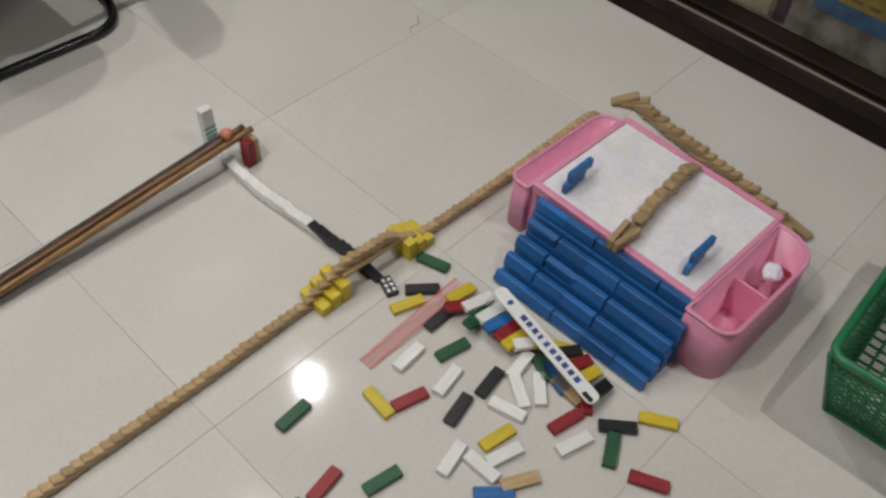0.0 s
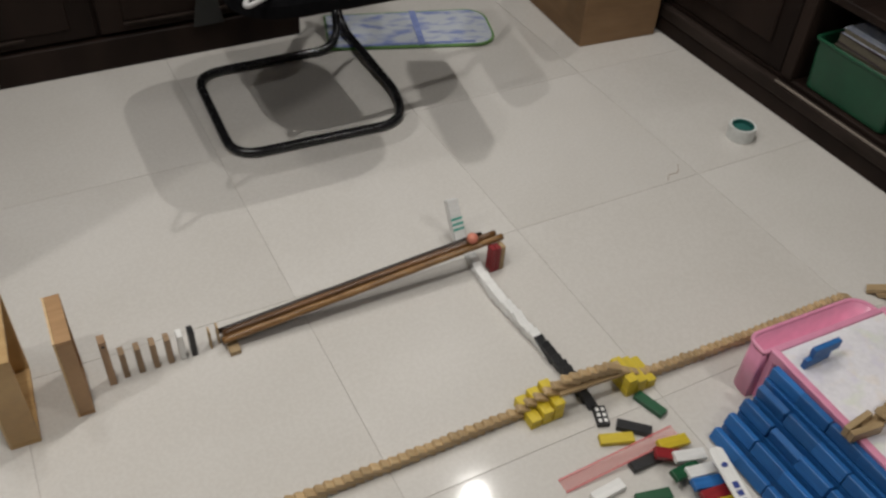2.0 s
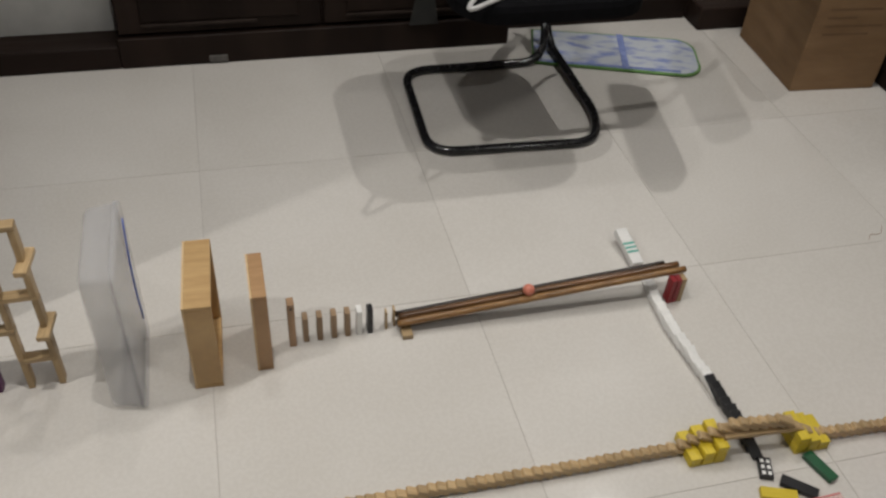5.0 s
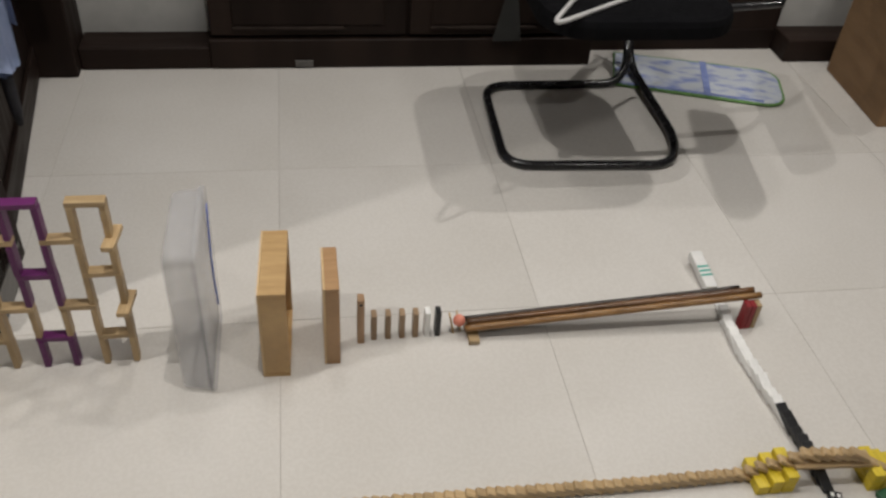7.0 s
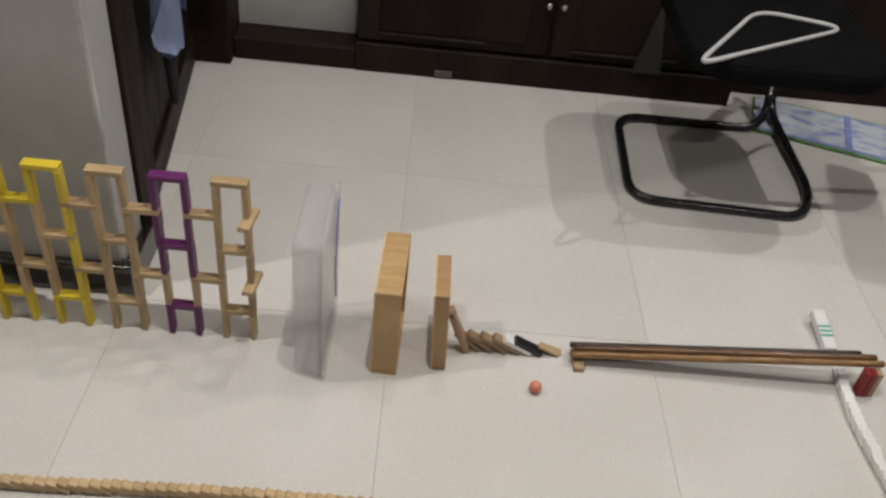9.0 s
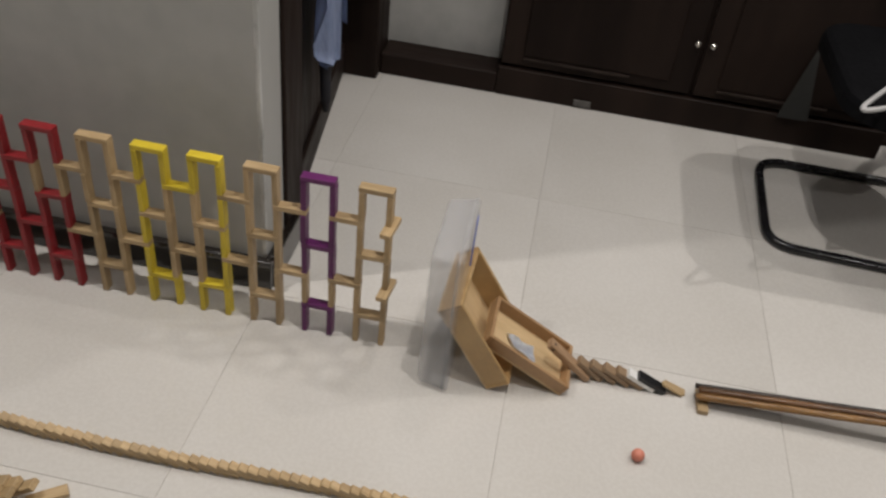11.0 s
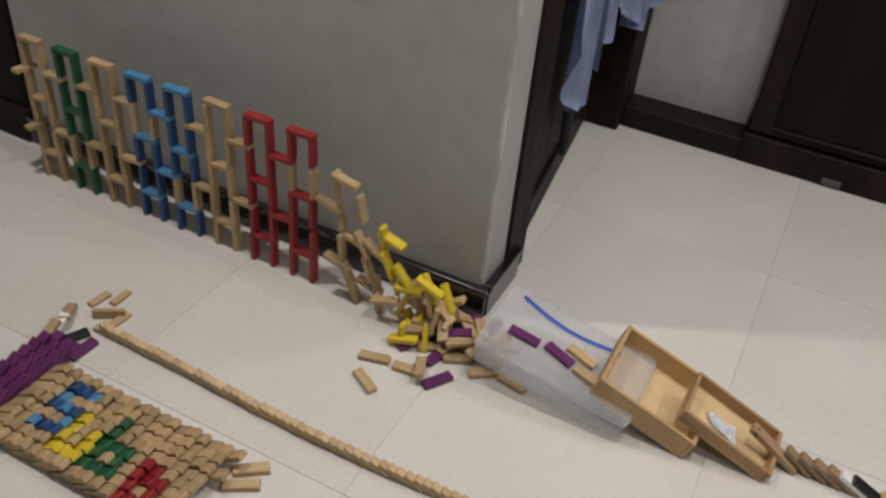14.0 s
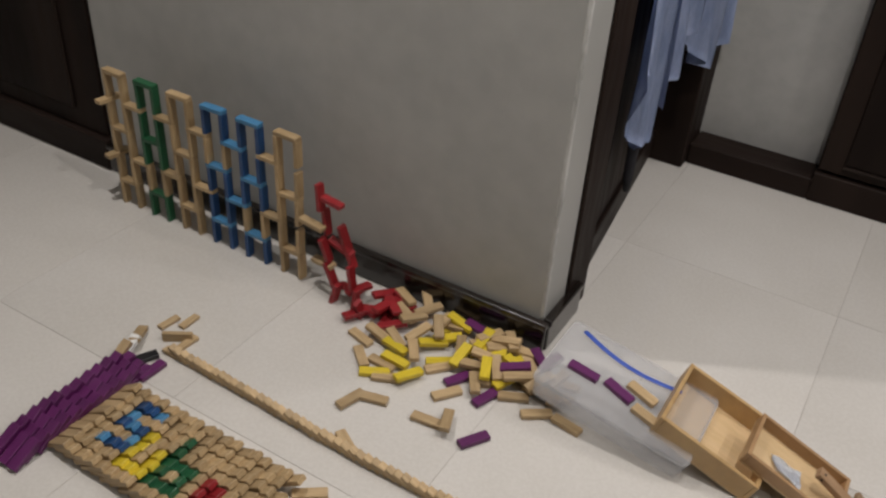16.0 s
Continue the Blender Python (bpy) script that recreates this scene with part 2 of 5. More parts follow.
M["frosted"] = clear_plastic("frosted_clear_plastic", (0.62, 0.62, 0.635), 0.26, 0.0)
M["frosted"].node_tree.nodes["Principled BSDF"].inputs["Alpha"].default_value = 0.21
M["pink_clear"] = clear_plastic("pink_clear_plastic", (0.72, 0.22, 0.22), 0.12, 0.0)
M["pink_clear"].node_tree.nodes["Principled BSDF"].inputs["Alpha"].default_value = 0.5
M["pink_film"] = clear_plastic("pale_pink_clear_plastic", (0.74, 0.30, 0.29), 0.06, 0.0)
M["pink_film"].node_tree.nodes["Principled BSDF"].inputs["Alpha"].default_value = 0.24


def mat_cloth():
    m, nt, ns, ln, p = nodes_of("white_blue_terry")
    f = noise_fac(nt, 15, (1.0, 2.2, 1), 6, 0.47, 0.66)
    g = noise_fac(nt, 220, (1, 1, 1), 2)
    col = ramp_mix(nt, f, (0.60, 0.64, 0.70), (0.26, 0.32, 0.60))
    ln.new(col, p.inputs["Base Color"])
    p.inputs["Roughness"].default_value = 0.95
    bump_from(nt, g, 0.8, 0.003)
    return m


M["mat_cloth"] = mat_cloth()
M["mat_band"] = surface("blue_woven_band", (0.16, 0.21, 0.46), (0.26, 0.32, 0.58), 0.9, 40, (1, 1, 1), 0, 0.6)


def lamp_glow():
    m, nt, ns, ln, p = nodes_of("lamp_diffuser")
    p.inputs["Base Color"].default_value = (0.9, 0.9, 0.88, 1)
    p.inputs["Emission Color"].default_value = (1.0, 0.96, 0.9, 1)
    p.inputs["Emission Strength"].default_value = 6.0
    return m


M["lamp_glow"] = lamp_glow()

# ---- mesh helpers ----


def smooth_bevel(bm, w, seg=2):
    bmesh.ops.bevel(bm, geom=bm.edges[:], offset=w, segments=seg, affect="EDGES", profile=0.5)


def box_bm(x0, x1, y0, y1, z0, z1, bevel=0.0, seg=1, bm=None):
    b = bmesh.new()
    bmesh.ops.create_cube(b, size=1.0)
    bmesh.ops.transform(b, matrix=Matrix.LocRotScale(((x0 + x1) / 2, (y0 + y1) / 2, (z0 + z1) / 2), None, (x1 - x0, y1 - y0, z1 - z0)), verts=b.verts)
    if bevel:
        smooth_bevel(b, bevel, seg)
    if bm is None:
        return b
    me = bpy.data.meshes.new("tmp")
    b.to_mesh(me)
    b.free()
    bm.from_mesh(me)
    bpy.data.meshes.remove(me)
    return bm


def tube_bm(points, r, sides=12, closed=False, bm=None):
    """A round tube swept along points."""
    bm = bm or bmesh.new()
    pts = [Vector(p) for p in points]
    n = len(pts)
    rings, up = [], None
    for i, p in enumerate(pts):
        a = pts[(i - 1) % n] if (closed or i > 0) else p
        b = pts[(i + 1) % n] if (closed or i < n - 1) else p
        d = (b - a).normalized()
        if up is None:
            up = Vector((0, 0, 1)) if abs(d.z) < 0.9 else Vector((1, 0, 0))
        side = d.cross(up).normalized()
        up = side.cross(d).normalized()
        rr = r[i] if isinstance(r, (list, tuple)) else r
        rings.append([bm.verts.new(p + rr * (math.cos(2 * math.pi * k / sides) * side + math.sin(2 * math.pi * k / sides) * up)) for k in range(sides)])
    for i in range(n if closed else n - 1):
        A, B = rings[i], rings[(i + 1) % n]
        for k in range(sides):
            bm.faces.new((A[k], A[(k + 1) % sides], B[(k + 1) % sides], B[k]))
    if not closed:
        bm.faces.new(rings[0][::-1])
        bm.faces.new(rings[-1])
    bmesh.ops.recalc_face_normals(bm, faces=bm.faces[:])
    return bm


def rounded_path(corners, radius, z=0.0, steps=6, closed=True):
    """Corner points (x, y[, z]) joined by round bends."""
    pts = [Vector((c[0], c[1], c[2] if len(c) > 2 else z)) for c in corners]
    n, out = len(pts), []
    for i in range(n):
        if not closed and i in (0, n - 1):
            out.append(pts[i])
            continue
        p, a, b = pts[i], pts[i - 1], pts[(i + 1) % n]
        da, db = (a - p), (b - p)
        q = min(radius, da.length * 0.48, db.length * 0.48)
        s, e = p + da.normalized() * q, p + db.normalized() * q
        for k in range(steps + 1):
            t = k / steps
            out.append((1 - t) ** 2 * s + 2 * t * (1 - t) * p + t * t * e)
    return out


def prism_bm(outline, z0, z1, bevel=0.0):
    bm = bmesh.new()
    vs = [bm.verts.new((p[0], p[1], z0)) for p in outline]
    f = bm.faces.new(vs)
    r = bmesh.ops.extrude_face_region(bm, geom=[f])
    bmesh.ops.translate(bm, vec=(0, 0, z1 - z0), verts=[g for g in r["geom"] if isinstance(g, bmesh.types.BMVert)])
    bmesh.ops.recalc_face_normals(bm, faces=bm.faces[:])
    if bevel:
        top = [e for e in bm.edges if all(abs(v.co.z - z1) < 1e-6 for v in e.verts)]
        bmesh.ops.bevel(bm, geom=top, offset=bevel, segments=2, affect="EDGES", profile=0.5)
    return bm


def rounded_rect(x0, x1, y0, y1, r, n=6):
    out = []
    for cx, cy, a0 in ((x1 - r, y1 - r, 0), (x0 + r, y1 - r, 90), (x0 + r, y0 + r, 180), (x1 - r, y0 + r, 270)):
        for k in range(n + 1):
            a = radians(a0 + 90 * k / n)
            out.append((cx + r * math.cos(a), cy + r * math.sin(a)))
    return out


def mesh_of(name, bm, material, smooth=False):
    me = bpy.data.meshes.new(name)
    bm.to_mesh(me)
    bm.free()
    me.materials.append(material)
    if smooth:
        for p in me.polygons:
            p.use_smooth = True
    return me


def part(name, bm, material, parent=None, label="", smooth=False):
    ob = new(name, mesh_of(name, bm, material, smooth))
    if parent is not None:
        ob.parent = parent
    if label:
        ob["label"] = label
    return ob


def thing(name, label, category, group="", at=None):
    ob = new(name)
    ob.empty_display_size = 0.05
    if at is not None:
        ob.matrix_basis = at
    return tagged(ob, label, category, group)


def structure(name, bm, material, label="", category="", smooth=False):
    ob = part(name, bm, material, None, "", smooth)
    return tagged(ob, label, category, "", "structure")


def shell_bm(w0, w1, d, h, r, th):
    """A hollow box on its end, open towards +x; w0 deep, with rounded upright edges."""
    bm = bmesh.new()

    def ring(inset, x):
        return [bm.verts.new((x, a, b)) for a, b in rounded_rect(inset, d - inset, inset, h - inset, r, 5)]
    rings = [ring(0.012, 0.0), ring(0.006, 0.006), ring(0.0, w0), ring(th, w0), ring(0.006 + th, 0.006 + th), ring(0.014, th)]
    n = len(rings[0])
    for q in range(5):
        for k in range(n):
            bm.faces.new((rings[q][k], rings[q][(k + 1) % n], rings[q + 1][(k + 1) % n], rings[q + 1][k]))
    bm.faces.new(rings[0][::-1])
    bm.faces.new(rings[5])
    bmesh.ops.recalc_face_normals(bm, faces=bm.faces[:])
    return bm


# ---- floor, walls, ceiling ----
FX0, FX1, FY0, FY1 = -4.2, 2.1, -4.8, 2.1
floor = structure("floor", box_bm(FX0, FX1, FY0, FY1, -0.12, -0.0015), M["grout"], "polished cream ceramic tile floor with thin dark joints", "floor")
tile_bm = box_bm(-0.2994, 0.2994, -0.2994, 0.2994, -0.012, 0.0, 0.0005)
tile_mesh = mesh_of("tile", tile_bm, M["tile"])
for i in range(-7, 4):
    for j in range(-8, 4):
        t_ob = new("tile", tile_mesh)
        t_ob.parent = floor
        t_ob.matrix_basis = pose(0.3 + 0.6 * i, 0.3 + 0.6 * j, random.uniform(-0.0003, 0.0))

structure("ceiling", box_bm(FX0, FX1, FY0, FY1, CEILING, CEILING + 0.1), M["ceiling"], "plain white painted ceiling", "ceiling")
# closing walls are unseen; the south one stands far off to weaken bounced light
structure("wall_south", box_bm(FX0, FX1, FY0 - 0.12, FY0, -0.12, CEILING), M["wall_white"], "unseen plain off-white painted wall", "wall")
structure("wall_west", box_bm(FX0 - 0.12, FX0, FY0, FY1, -0.12, CEILING), M["wall_white"], "unseen plain off-white painted wall", "wall")
structure("wall_east", box_bm(FX1, FX1 + 0.12, FY0, FY1, -0.12, CEILING), M["wall_white"], "unseen plain off-white painted wall", "wall")
structure("wall_north", box_bm(-1.34, FX1, 1.905, 2.1, -0.003, CEILING), M["wall_white"], "off-white painted wall behind the dark cabinets", "wall")

for lx, ly, lw in LAMPS:
    lamp = thing("ceiling_lamp", "round white ceiling lamp, unseen, with a glowing diffuser", "ceiling lamp", "ceiling lamps", pose(lx, ly, CEILING))
    ringpts = [(0.043 * math.cos(a * math.pi / 16), 0.043 * math.sin(a * math.pi / 16), -0.014) for a in range(32)]
    part("rim", tube_bm(ringpts, 0.0139, 8, True), M["ceiling"], lamp, "white rim", True)
    part("diffuser", prism_bm([(0.030 * math.cos(a * math.pi / 16), 0.030 * math.sin(a * math.pi / 16)) for a in range(32)], -0.020, -0.001), M["lamp_glow"], lamp, "glowing diffuser")

# partition with its corner bead and glossy skirting
WY = 0.622
structure("wall_partition", box_bm(-2.68, -1.203, WY, 0.752, -0.02, CEILING + 0.02, 0.008, 3), M["wall"], "grey painted partition wall with a glossy corner", "wall")
# its paleness covers both the chipped paint and the glint along the corner
structure("trim_corner", box_bm(-1.2125, -1.2015, WY - 0.0012, WY + 0.009, 0.094, CEILING - 0.002, 0.003, 2), M["bead"], "pale chipped corner bead with a painted glint, on the partition", "trim")
structure("wall_partition_core", box_bm(-2.68, -1.312, 0.7525, 0.86, 0.0, CEILING), M["wall"], "grey painted partition wall", "wall")
bm = box_bm(-2.68, -1.188, WY - 0.018, WY - 0.003, 0.0, 0.075, 0.003)
box_bm(-2.68, -1.184, WY - 0.024, WY - 0.003, 0.0752, 0.092, 0.004, 2, bm)
structure("baseboard_front", bm, M["plinth"], "glossy black skirting with a moulded top edge", "baseboard")
bm = box_bm(-1.202, -1.184, WY - 0.002, 0.815, 0.0, 0.0752, 0.003)
box_bm(-1.202, -1.178, WY - 0.002, 0.815, 0.0756, 0.094, 0.004, 2, bm)
structure("baseboard_side", bm, M["plinth"], "glossy black skirting round the wall end", "baseboard")
structure("trim_jamb", box_bm(-1.31, -1.196, 0.754, 0.878, 0.0, 2.15, 0.004), M["dark_wood"], "dark stained wooden door jamb", "trim")

# the doorway beside the partition: a dark panelled door, slightly ajar
door = thing("door_1", "dark stained panelled wooden door beside the wall end", "door", "", pose(-1.222, 0.882, 0.0, 0, 0, 97))
door["kind"] = "structure"
part("door_leaf", box_bm(0.0, 0.86, 0.012, 0.05, 0.012, 2.03, 0.003), M["dark_wood"], door)
for z0, z1 in ((0.14, 0.85), (1.0, 1.9)):
    part("door_panel", box_bm(0.11, 0.75, 0.0505, 0.058, z0, z1, 0.006), M["dark_wood"], door)
part("door_rail", box_bm(0.0, 0.86, 0.0, 0.0115, 0.012, 0.11, 0.003), M["dark_wood_rail"], door)
structure("trim_jamb_back", box_bm(-1.345, -1.215, 1.735, 1.9, 0.0, 2.15, 0.004), M["dark_wood"], "dark stained wooden door jamb", "trim")
structure("wall_behind_door", box_bm(-2.68, -1.36, 0.862, 2.1, 0.0, CEILING), M["wall"], "grey painted wall behind the door", "wall")
structure("baseboard_north", box_bm(-1.214, -0.8125, 1.784, 1.904, 0.0, 0.075, 0.004), M["dark_wood_rail"], "dark stained wooden skirting", "baseboard")

# the door past the far end of the partition
door = thing("door_2", "dark stained panelled door past the partition", "door", "", pose(-3.62, 0.60, 0))
door["kind"] = "structure"
part("door_leaf", box_bm(0.02, 0.93, 0.02, 0.06, 0.105, 2.1, 0.003), M["dark_wood"], door)
part("door_frame", box_bm(-0.6, 0.94, 0.0, 0.075, 0.0, 0.104, 0.004), M["dark_wood_rail"], door, "dark plinth")
for z0, z1 in ((0.17, 0.62), (0.75, 1.95)):
    part("door_panel", box_bm(0.14, 0.81, 0.008, 0.0195, z0, z1, 0.006), M["dark_wood"], door)
structure("wall_far", box_bm(-4.2, -2.68, 0.685, 0.86, 0.0, CEILING), M["dark_wood"], "dark wood panelled wall", "wall")

# ---- cabinets along the north side ----


def cabinet_run(x0, x1, yf, yb, doors):
    cab = thing("low_cabinet", "dark stained wooden cabinet with panelled doors on a plinth", "cabinet", "", pose(x0, yf, 0))
    w, d = x1 - x0, yb - yf
    part("plinth", box_bm(0, w, 0.0, d, 0.0, 0.10, 0.003), M["dark_wood"], cab)
    part("body", box_bm(0.002, w - 0.002, 0.03, d, 0.1003, 2.05, 0.003), M["dark_wood"], cab)
    dw = w / doors
    for k in range(doors):
        a, b = k * dw + 0.006, (k + 1) * dw - 0.006
        dr = part("cabinet_door", box_bm(a, b, 0.009, 0.0297, 0.112, 0.78, 0.003), M["dark_wood"], cab)
        part("panel", box_bm(a + 0.07, b - 0.07, 0.002, 0.0088, 0.148, 0.72, 0.004), M["dark_wood"], dr)
        # lighter strip paints the highlight along the panel's lower edge
        part("moulding", box_bm(a + 0.07, b - 0.20, -0.003, 0.0086, 0.136, 0.1455, 0.002, 2), M["shelf_ledge"], dr, "moulding under the panel, lighter for its highlight")
        kx = b - 0.018 if k % 2 == 0 else a + 0.018
        kn = bmesh.new()
        bmesh.ops.create_uvsphere(kn, u_segments=14, v_segments=8, radius=0.011)
        bmesh.ops.transform(kn, matrix=pose(kx, -0.008, 0.294), verts=kn.verts)
        part("knob", kn, M["chrome"], dr, "small metal knob", True)
    return cab


cabinet_run(-0.812, 0.455, 1.782, 1.90, 2)
structure("baseboard_niche", box_bm(0.458, 1.178, 1.888, 1.904, 0.0, 0.08, 0.003), M["dark_wood_rail"], "dark stained skirting in the niche", "baseboard")
structure("trim_niche_panel", box_bm(0.458, 1.178, 1.89, 1.904, 0.0805, 2.0), M["dark_wood"], "dark wooden back panel of the niche", "trim")
structure("baseboard_east_corner", box_bm(1.18, 1.63, 1.785, 1.904, 0.0, 0.085, 0.004), M["dark_wood_rail"], "dark stained wooden skirting", "baseboard")

# ---- the shelf unit along the east side ----


def shelf_unit():
    s = thing("shelf_unit", "dark carved wooden shelf unit with open compartments", "shelf unit", "", pose(1.632, 0, 0))
    y0, y1 = -1.6, 1.78
    part("plinth", box_bm(0, 0.4, y0, y1, 0.0, 0.055, 0.004), M["dark_wood_rail"], s)
    part("moulding", box_bm(-0.006, 0.4, y0, y1, 0.0554, 0.098, 0.008, 2), M["shelf_ledge"], s)
    part("edge_strip", box_bm(-0.004, 0.003, y0, 0.79, 0.0985, 0.1045, 0.001), M["edge_strip"], s, "thin tan strip along the ledge")
    part("bottom_board", box_bm(0.02, 0.4, y0, y1, 0.0984, 0.116, 0.003), M["dark_wood_rail"], s)
    part("back_board", box_bm(0.38, 0.4, y0, y1, 0.1164, 2.0), M["dark_wood"], s)
    # unseen board, set low to keep lamp light out of the compartments
    part("shelf", box_bm(0.03, 0.378, y0, 0.757, 0.385, 0.41, 0.003), M["dark_wood_rail"], s)
    part("top_board", box_bm(0.0, 0.4, y0, y1, 2.0, 2.04, 0.005), M["dark_wood_rail"], s)
    for y in (-1.58, -0.62, 0.365, 0.77):
        part("upright", box_bm(0.012, 0.378, y - 0.022, y + 0.022, 0.1166, 1.999, 0.005, 2), M["dark_wood"], s)
    d = part("cabinet_door", box_bm(0.014, 0.04, 0.796, 1.76, 0.122, 1.99, 0.003), M["dark_wood"], s)
    for a, b in ((0.86, 1.24), (1.31, 1.70)):
        part("panel", box_bm(0.004, 0.0138, a, b, 0.19, 0.75, 0.005), M["dark_wood"], d)
    return s


shelf_unit()


def lattice_basket(name, label, m, w, d, h, wt, wd, mat, nx, nz):
    """A tapered basket with slotted sides: floor w x d, rim wt x wd, height h."""
    bas = thing(name, label, "basket", "", m)

    lo = [(-w / 2, -d / 2, 0.006), (w / 2, -d / 2, 0.006), (w / 2, d / 2, 0.006), (-w / 2, d / 2, 0.006)]
    hi = [(-wt / 2, -wd / 2, h), (wt / 2, -wd / 2, h), (wt / 2, wd / 2, h), (-wt / 2, wd / 2, h)]
    for k in range(4):
        n = nx if k % 2 == 0 else max(4, int(nx * d / w))
        a0, a1, b0, b1 = (Vector(v) for v in (lo[k], lo[(k + 1) % 4], hi[k], hi[(k + 1) % 4]))

        def on_side(u, v):
            return a0.lerp(a1, u).lerp(b0.lerp(b1, u), v)
        for q in range(-nz, n + nz + 1):
            for turn in (1, -1):
                v0, v1 = 0.12, 0.86
                u0, u1 = q / n, (q + turn * nz * 0.74) / n
                if u0 == u1 or max(u0, u1) <= 0 or min(u0, u1) >= 1:
                    continue
                ends = []
                for u in (min(max(u0, 0.0), 1.0), min(max(u1, 0.0), 1.0)):
                    ends.append(on_side(u, v0 + (v1 - v0) * (u - u0) / (u1 - u0)))
                if (ends[0] - ends[1]).length > 0.012:
                    part("slat", tube_bm(ends, 0.0021, 5), mat, bas, "", True)
        for v0, v1 in ((0.0, 0.12), (0.86, 1.0)):
            bm = bmesh.new()
            bm.faces.new([bm.verts.new(p) for p in (on_side(0, v0), on_side(1, v0), on_side(1, v1), on_side(0, v1))])
            bmesh.ops.solidify(bm, geom=bm.faces[:], thickness=0.003)
            part("band", bm, mat, bas)
        part("corner_post", tube_bm([a0, b0], 0.0055, 8), mat, bas, "", True)
    for q in range(15):
        u = -w / 2 + w * q / 14
        part("bottom_bar", box_bm(u - 0.003, u + 0.003, -d / 2, d / 2, 0.0, 0.004, 0.001), mat, bas)
    for q in range(11):
        u = -d / 2 + d * q / 10
        part("bottom_bar", box_bm(-w / 2, w / 2, u - 0.003, u + 0.003, 0.0041, 0.0075, 0.001), mat, bas)
    part("rim", tube_bm(rounded_path(hi, 0.03, h), 0.009, 10, True), mat, bas, "rolled green rim", True)
    return bas


lattice_basket("laundry_basket", "green plastic basket with slotted sides on the floor", pose(1.03, -0.90, 0.0, 0, 0, 3), 0.36, 0.27, 0.2, 0.46, 0.36, M["green_plastic"], 24, 12)

sb = thing("storage_bin", "translucent green storage bin in the shelf compartment", "storage bin", "", pose(1.80, 0.565, 0.1164))
bm = shell_bm(0.155, 0.155, 0.31, 0.28, 0.02, 0.004)
bmesh.ops.transform(bm, matrix=Matrix(((0, 0, 1, -0.14), (0, 1, 0, -0.155), (1, 0, 0, 0), (0, 0, 0, 1))), verts=bm.verts)
bmesh.ops.recalc_face_normals(bm, faces=bm.faces[:])
part("tub", bm, M["bin_green"], sb)
part("rim", tube_bm(rounded_path([(-0.142, -0.157), (0.142, -0.157), (0.142, 0.157), (-0.142, 0.157)], 0.02, 0.158), 0.006, 8, True), M["bin_green"], sb, "", True)


def book(x, y, z, w, d, h, rz, key, label, tilt=0):
    b = thing("book", label, "book", "books on the shelves", pose(x, y, z, 0, tilt, rz))
    part("cover", box_bm(-w / 2, w / 2, -d / 2, d / 2, 0, 0.0025, 0.0006), M[key], b)
    part("page_block", box_bm(-w / 2 + 0.004, w / 2 - 0.003, -d / 2 + 0.003, d / 2 - 0.003, 0.0026, h - 0.0026), M["page_old"], b, "yellowed page block")
    part("cover", box_bm(-w / 2, w / 2, -d / 2, d / 2, h - 0.0025, h, 0.0006), M[key], b)
    return b


z = 0.1206
for k, (key, h) in enumerate((("book_a", 0.05), ("book_d", 0.04), ("book_f", 0.055), ("book_e", 0.03), ("paper_blue", 0.02))):
    book(1.80 + 0.004 * k, 0.565, z, 0.22, 0.27 - 0.01 * k, h, 3 * (k % 3 - 1), key, "worn book stacked in the green storage bin")
    z += h + 0.0005
# a printed box lying in the open compartment
pb = thing("printed_box", "faded grey cardboard box with blue and yellow label on shelf", "box", "", pose(1.722, -0.225, 0.1168))
part("body", box_bm(0.0, 0.21, -0.33, 0.33, 0.0, 0.162, 0.003, 2), M["printed_grey"], pb)
part("lid", box_bm(-0.002, 0.212, -0.332, 0.332, 0.1624, 0.20, 0.003, 2), M["book_f"], pb, "darker faded lid")
part("print_field", box_bm(-0.0010, -0.0003, 0.135, 0.255, 0.012, 0.15), M["printed_cream"], pb, "cream printed field")
disc = bmesh.new()
bmesh.ops.create_cone(disc, cap_ends=True, segments=20, radius1=0.027, radius2=0.027, depth=0.0006)
bmesh.ops.transform(disc, matrix=pose(-0.0015, 0.195, 0.088, 0, 90, 0), verts=disc.verts)
part("print_spot", disc, M["book_e"], pb, "faded purple printed spot")
part("print_bar", box_bm(-0.0010, -0.0003, 0.085, 0.122, 0.01, 0.15), M["book_e"], pb, "faded purple printed strip")
part("print_bar", box_bm(-0.0034, -0.0024, -0.30, 0.035, 0.092, 0.135), M["book_b"], pb, "blue printed band")
part("print_field", box_bm(-0.0034, -0.0024, -0.30, -0.015, 0.1354, 0.19), M["book_c"], pb, "yellow printed field")
for r in range(5):
    part("print_bar", box_bm(-0.0042, -0.0036, -0.26 + 0.045 * r, -0.23 + 0.045 * r, 0.148, 0.158), M["ink_brown"], pb, "small dark printed mark")

# ---- cardboard carton ----
carton = thing("carton", "brown cardboard carton with taped flaps on the floor", "carton", "", pose(1.462, 1.53, 0, 0, 0, -4))
part("body", box_bm(-0.152, 0.152, -0.2, 0.19, 0.0, 0.36, 0.004, 2), M["cardboard"], carton)
part("flap", box_bm(-0.15, 0.15, -0.198, -0.006, 0.3604, 0.364, 0.001), M["cardboard"], carton)
part("flap", box_bm(-0.15, 0.15, -0.002, 0.188, 0.3604, 0.364, 0.001), M["cardboard"], carton)
for k in range(4):
    part("print_bar", box_bm(-0.11, -0.11 + (0.16, 0.2, 0.1, 0.18)[k], -0.2012, -0.2003, 0.20 + 0.028 * k, 0.207 + 0.028 * k), M["ink_brown"], carton, "faint printed line")

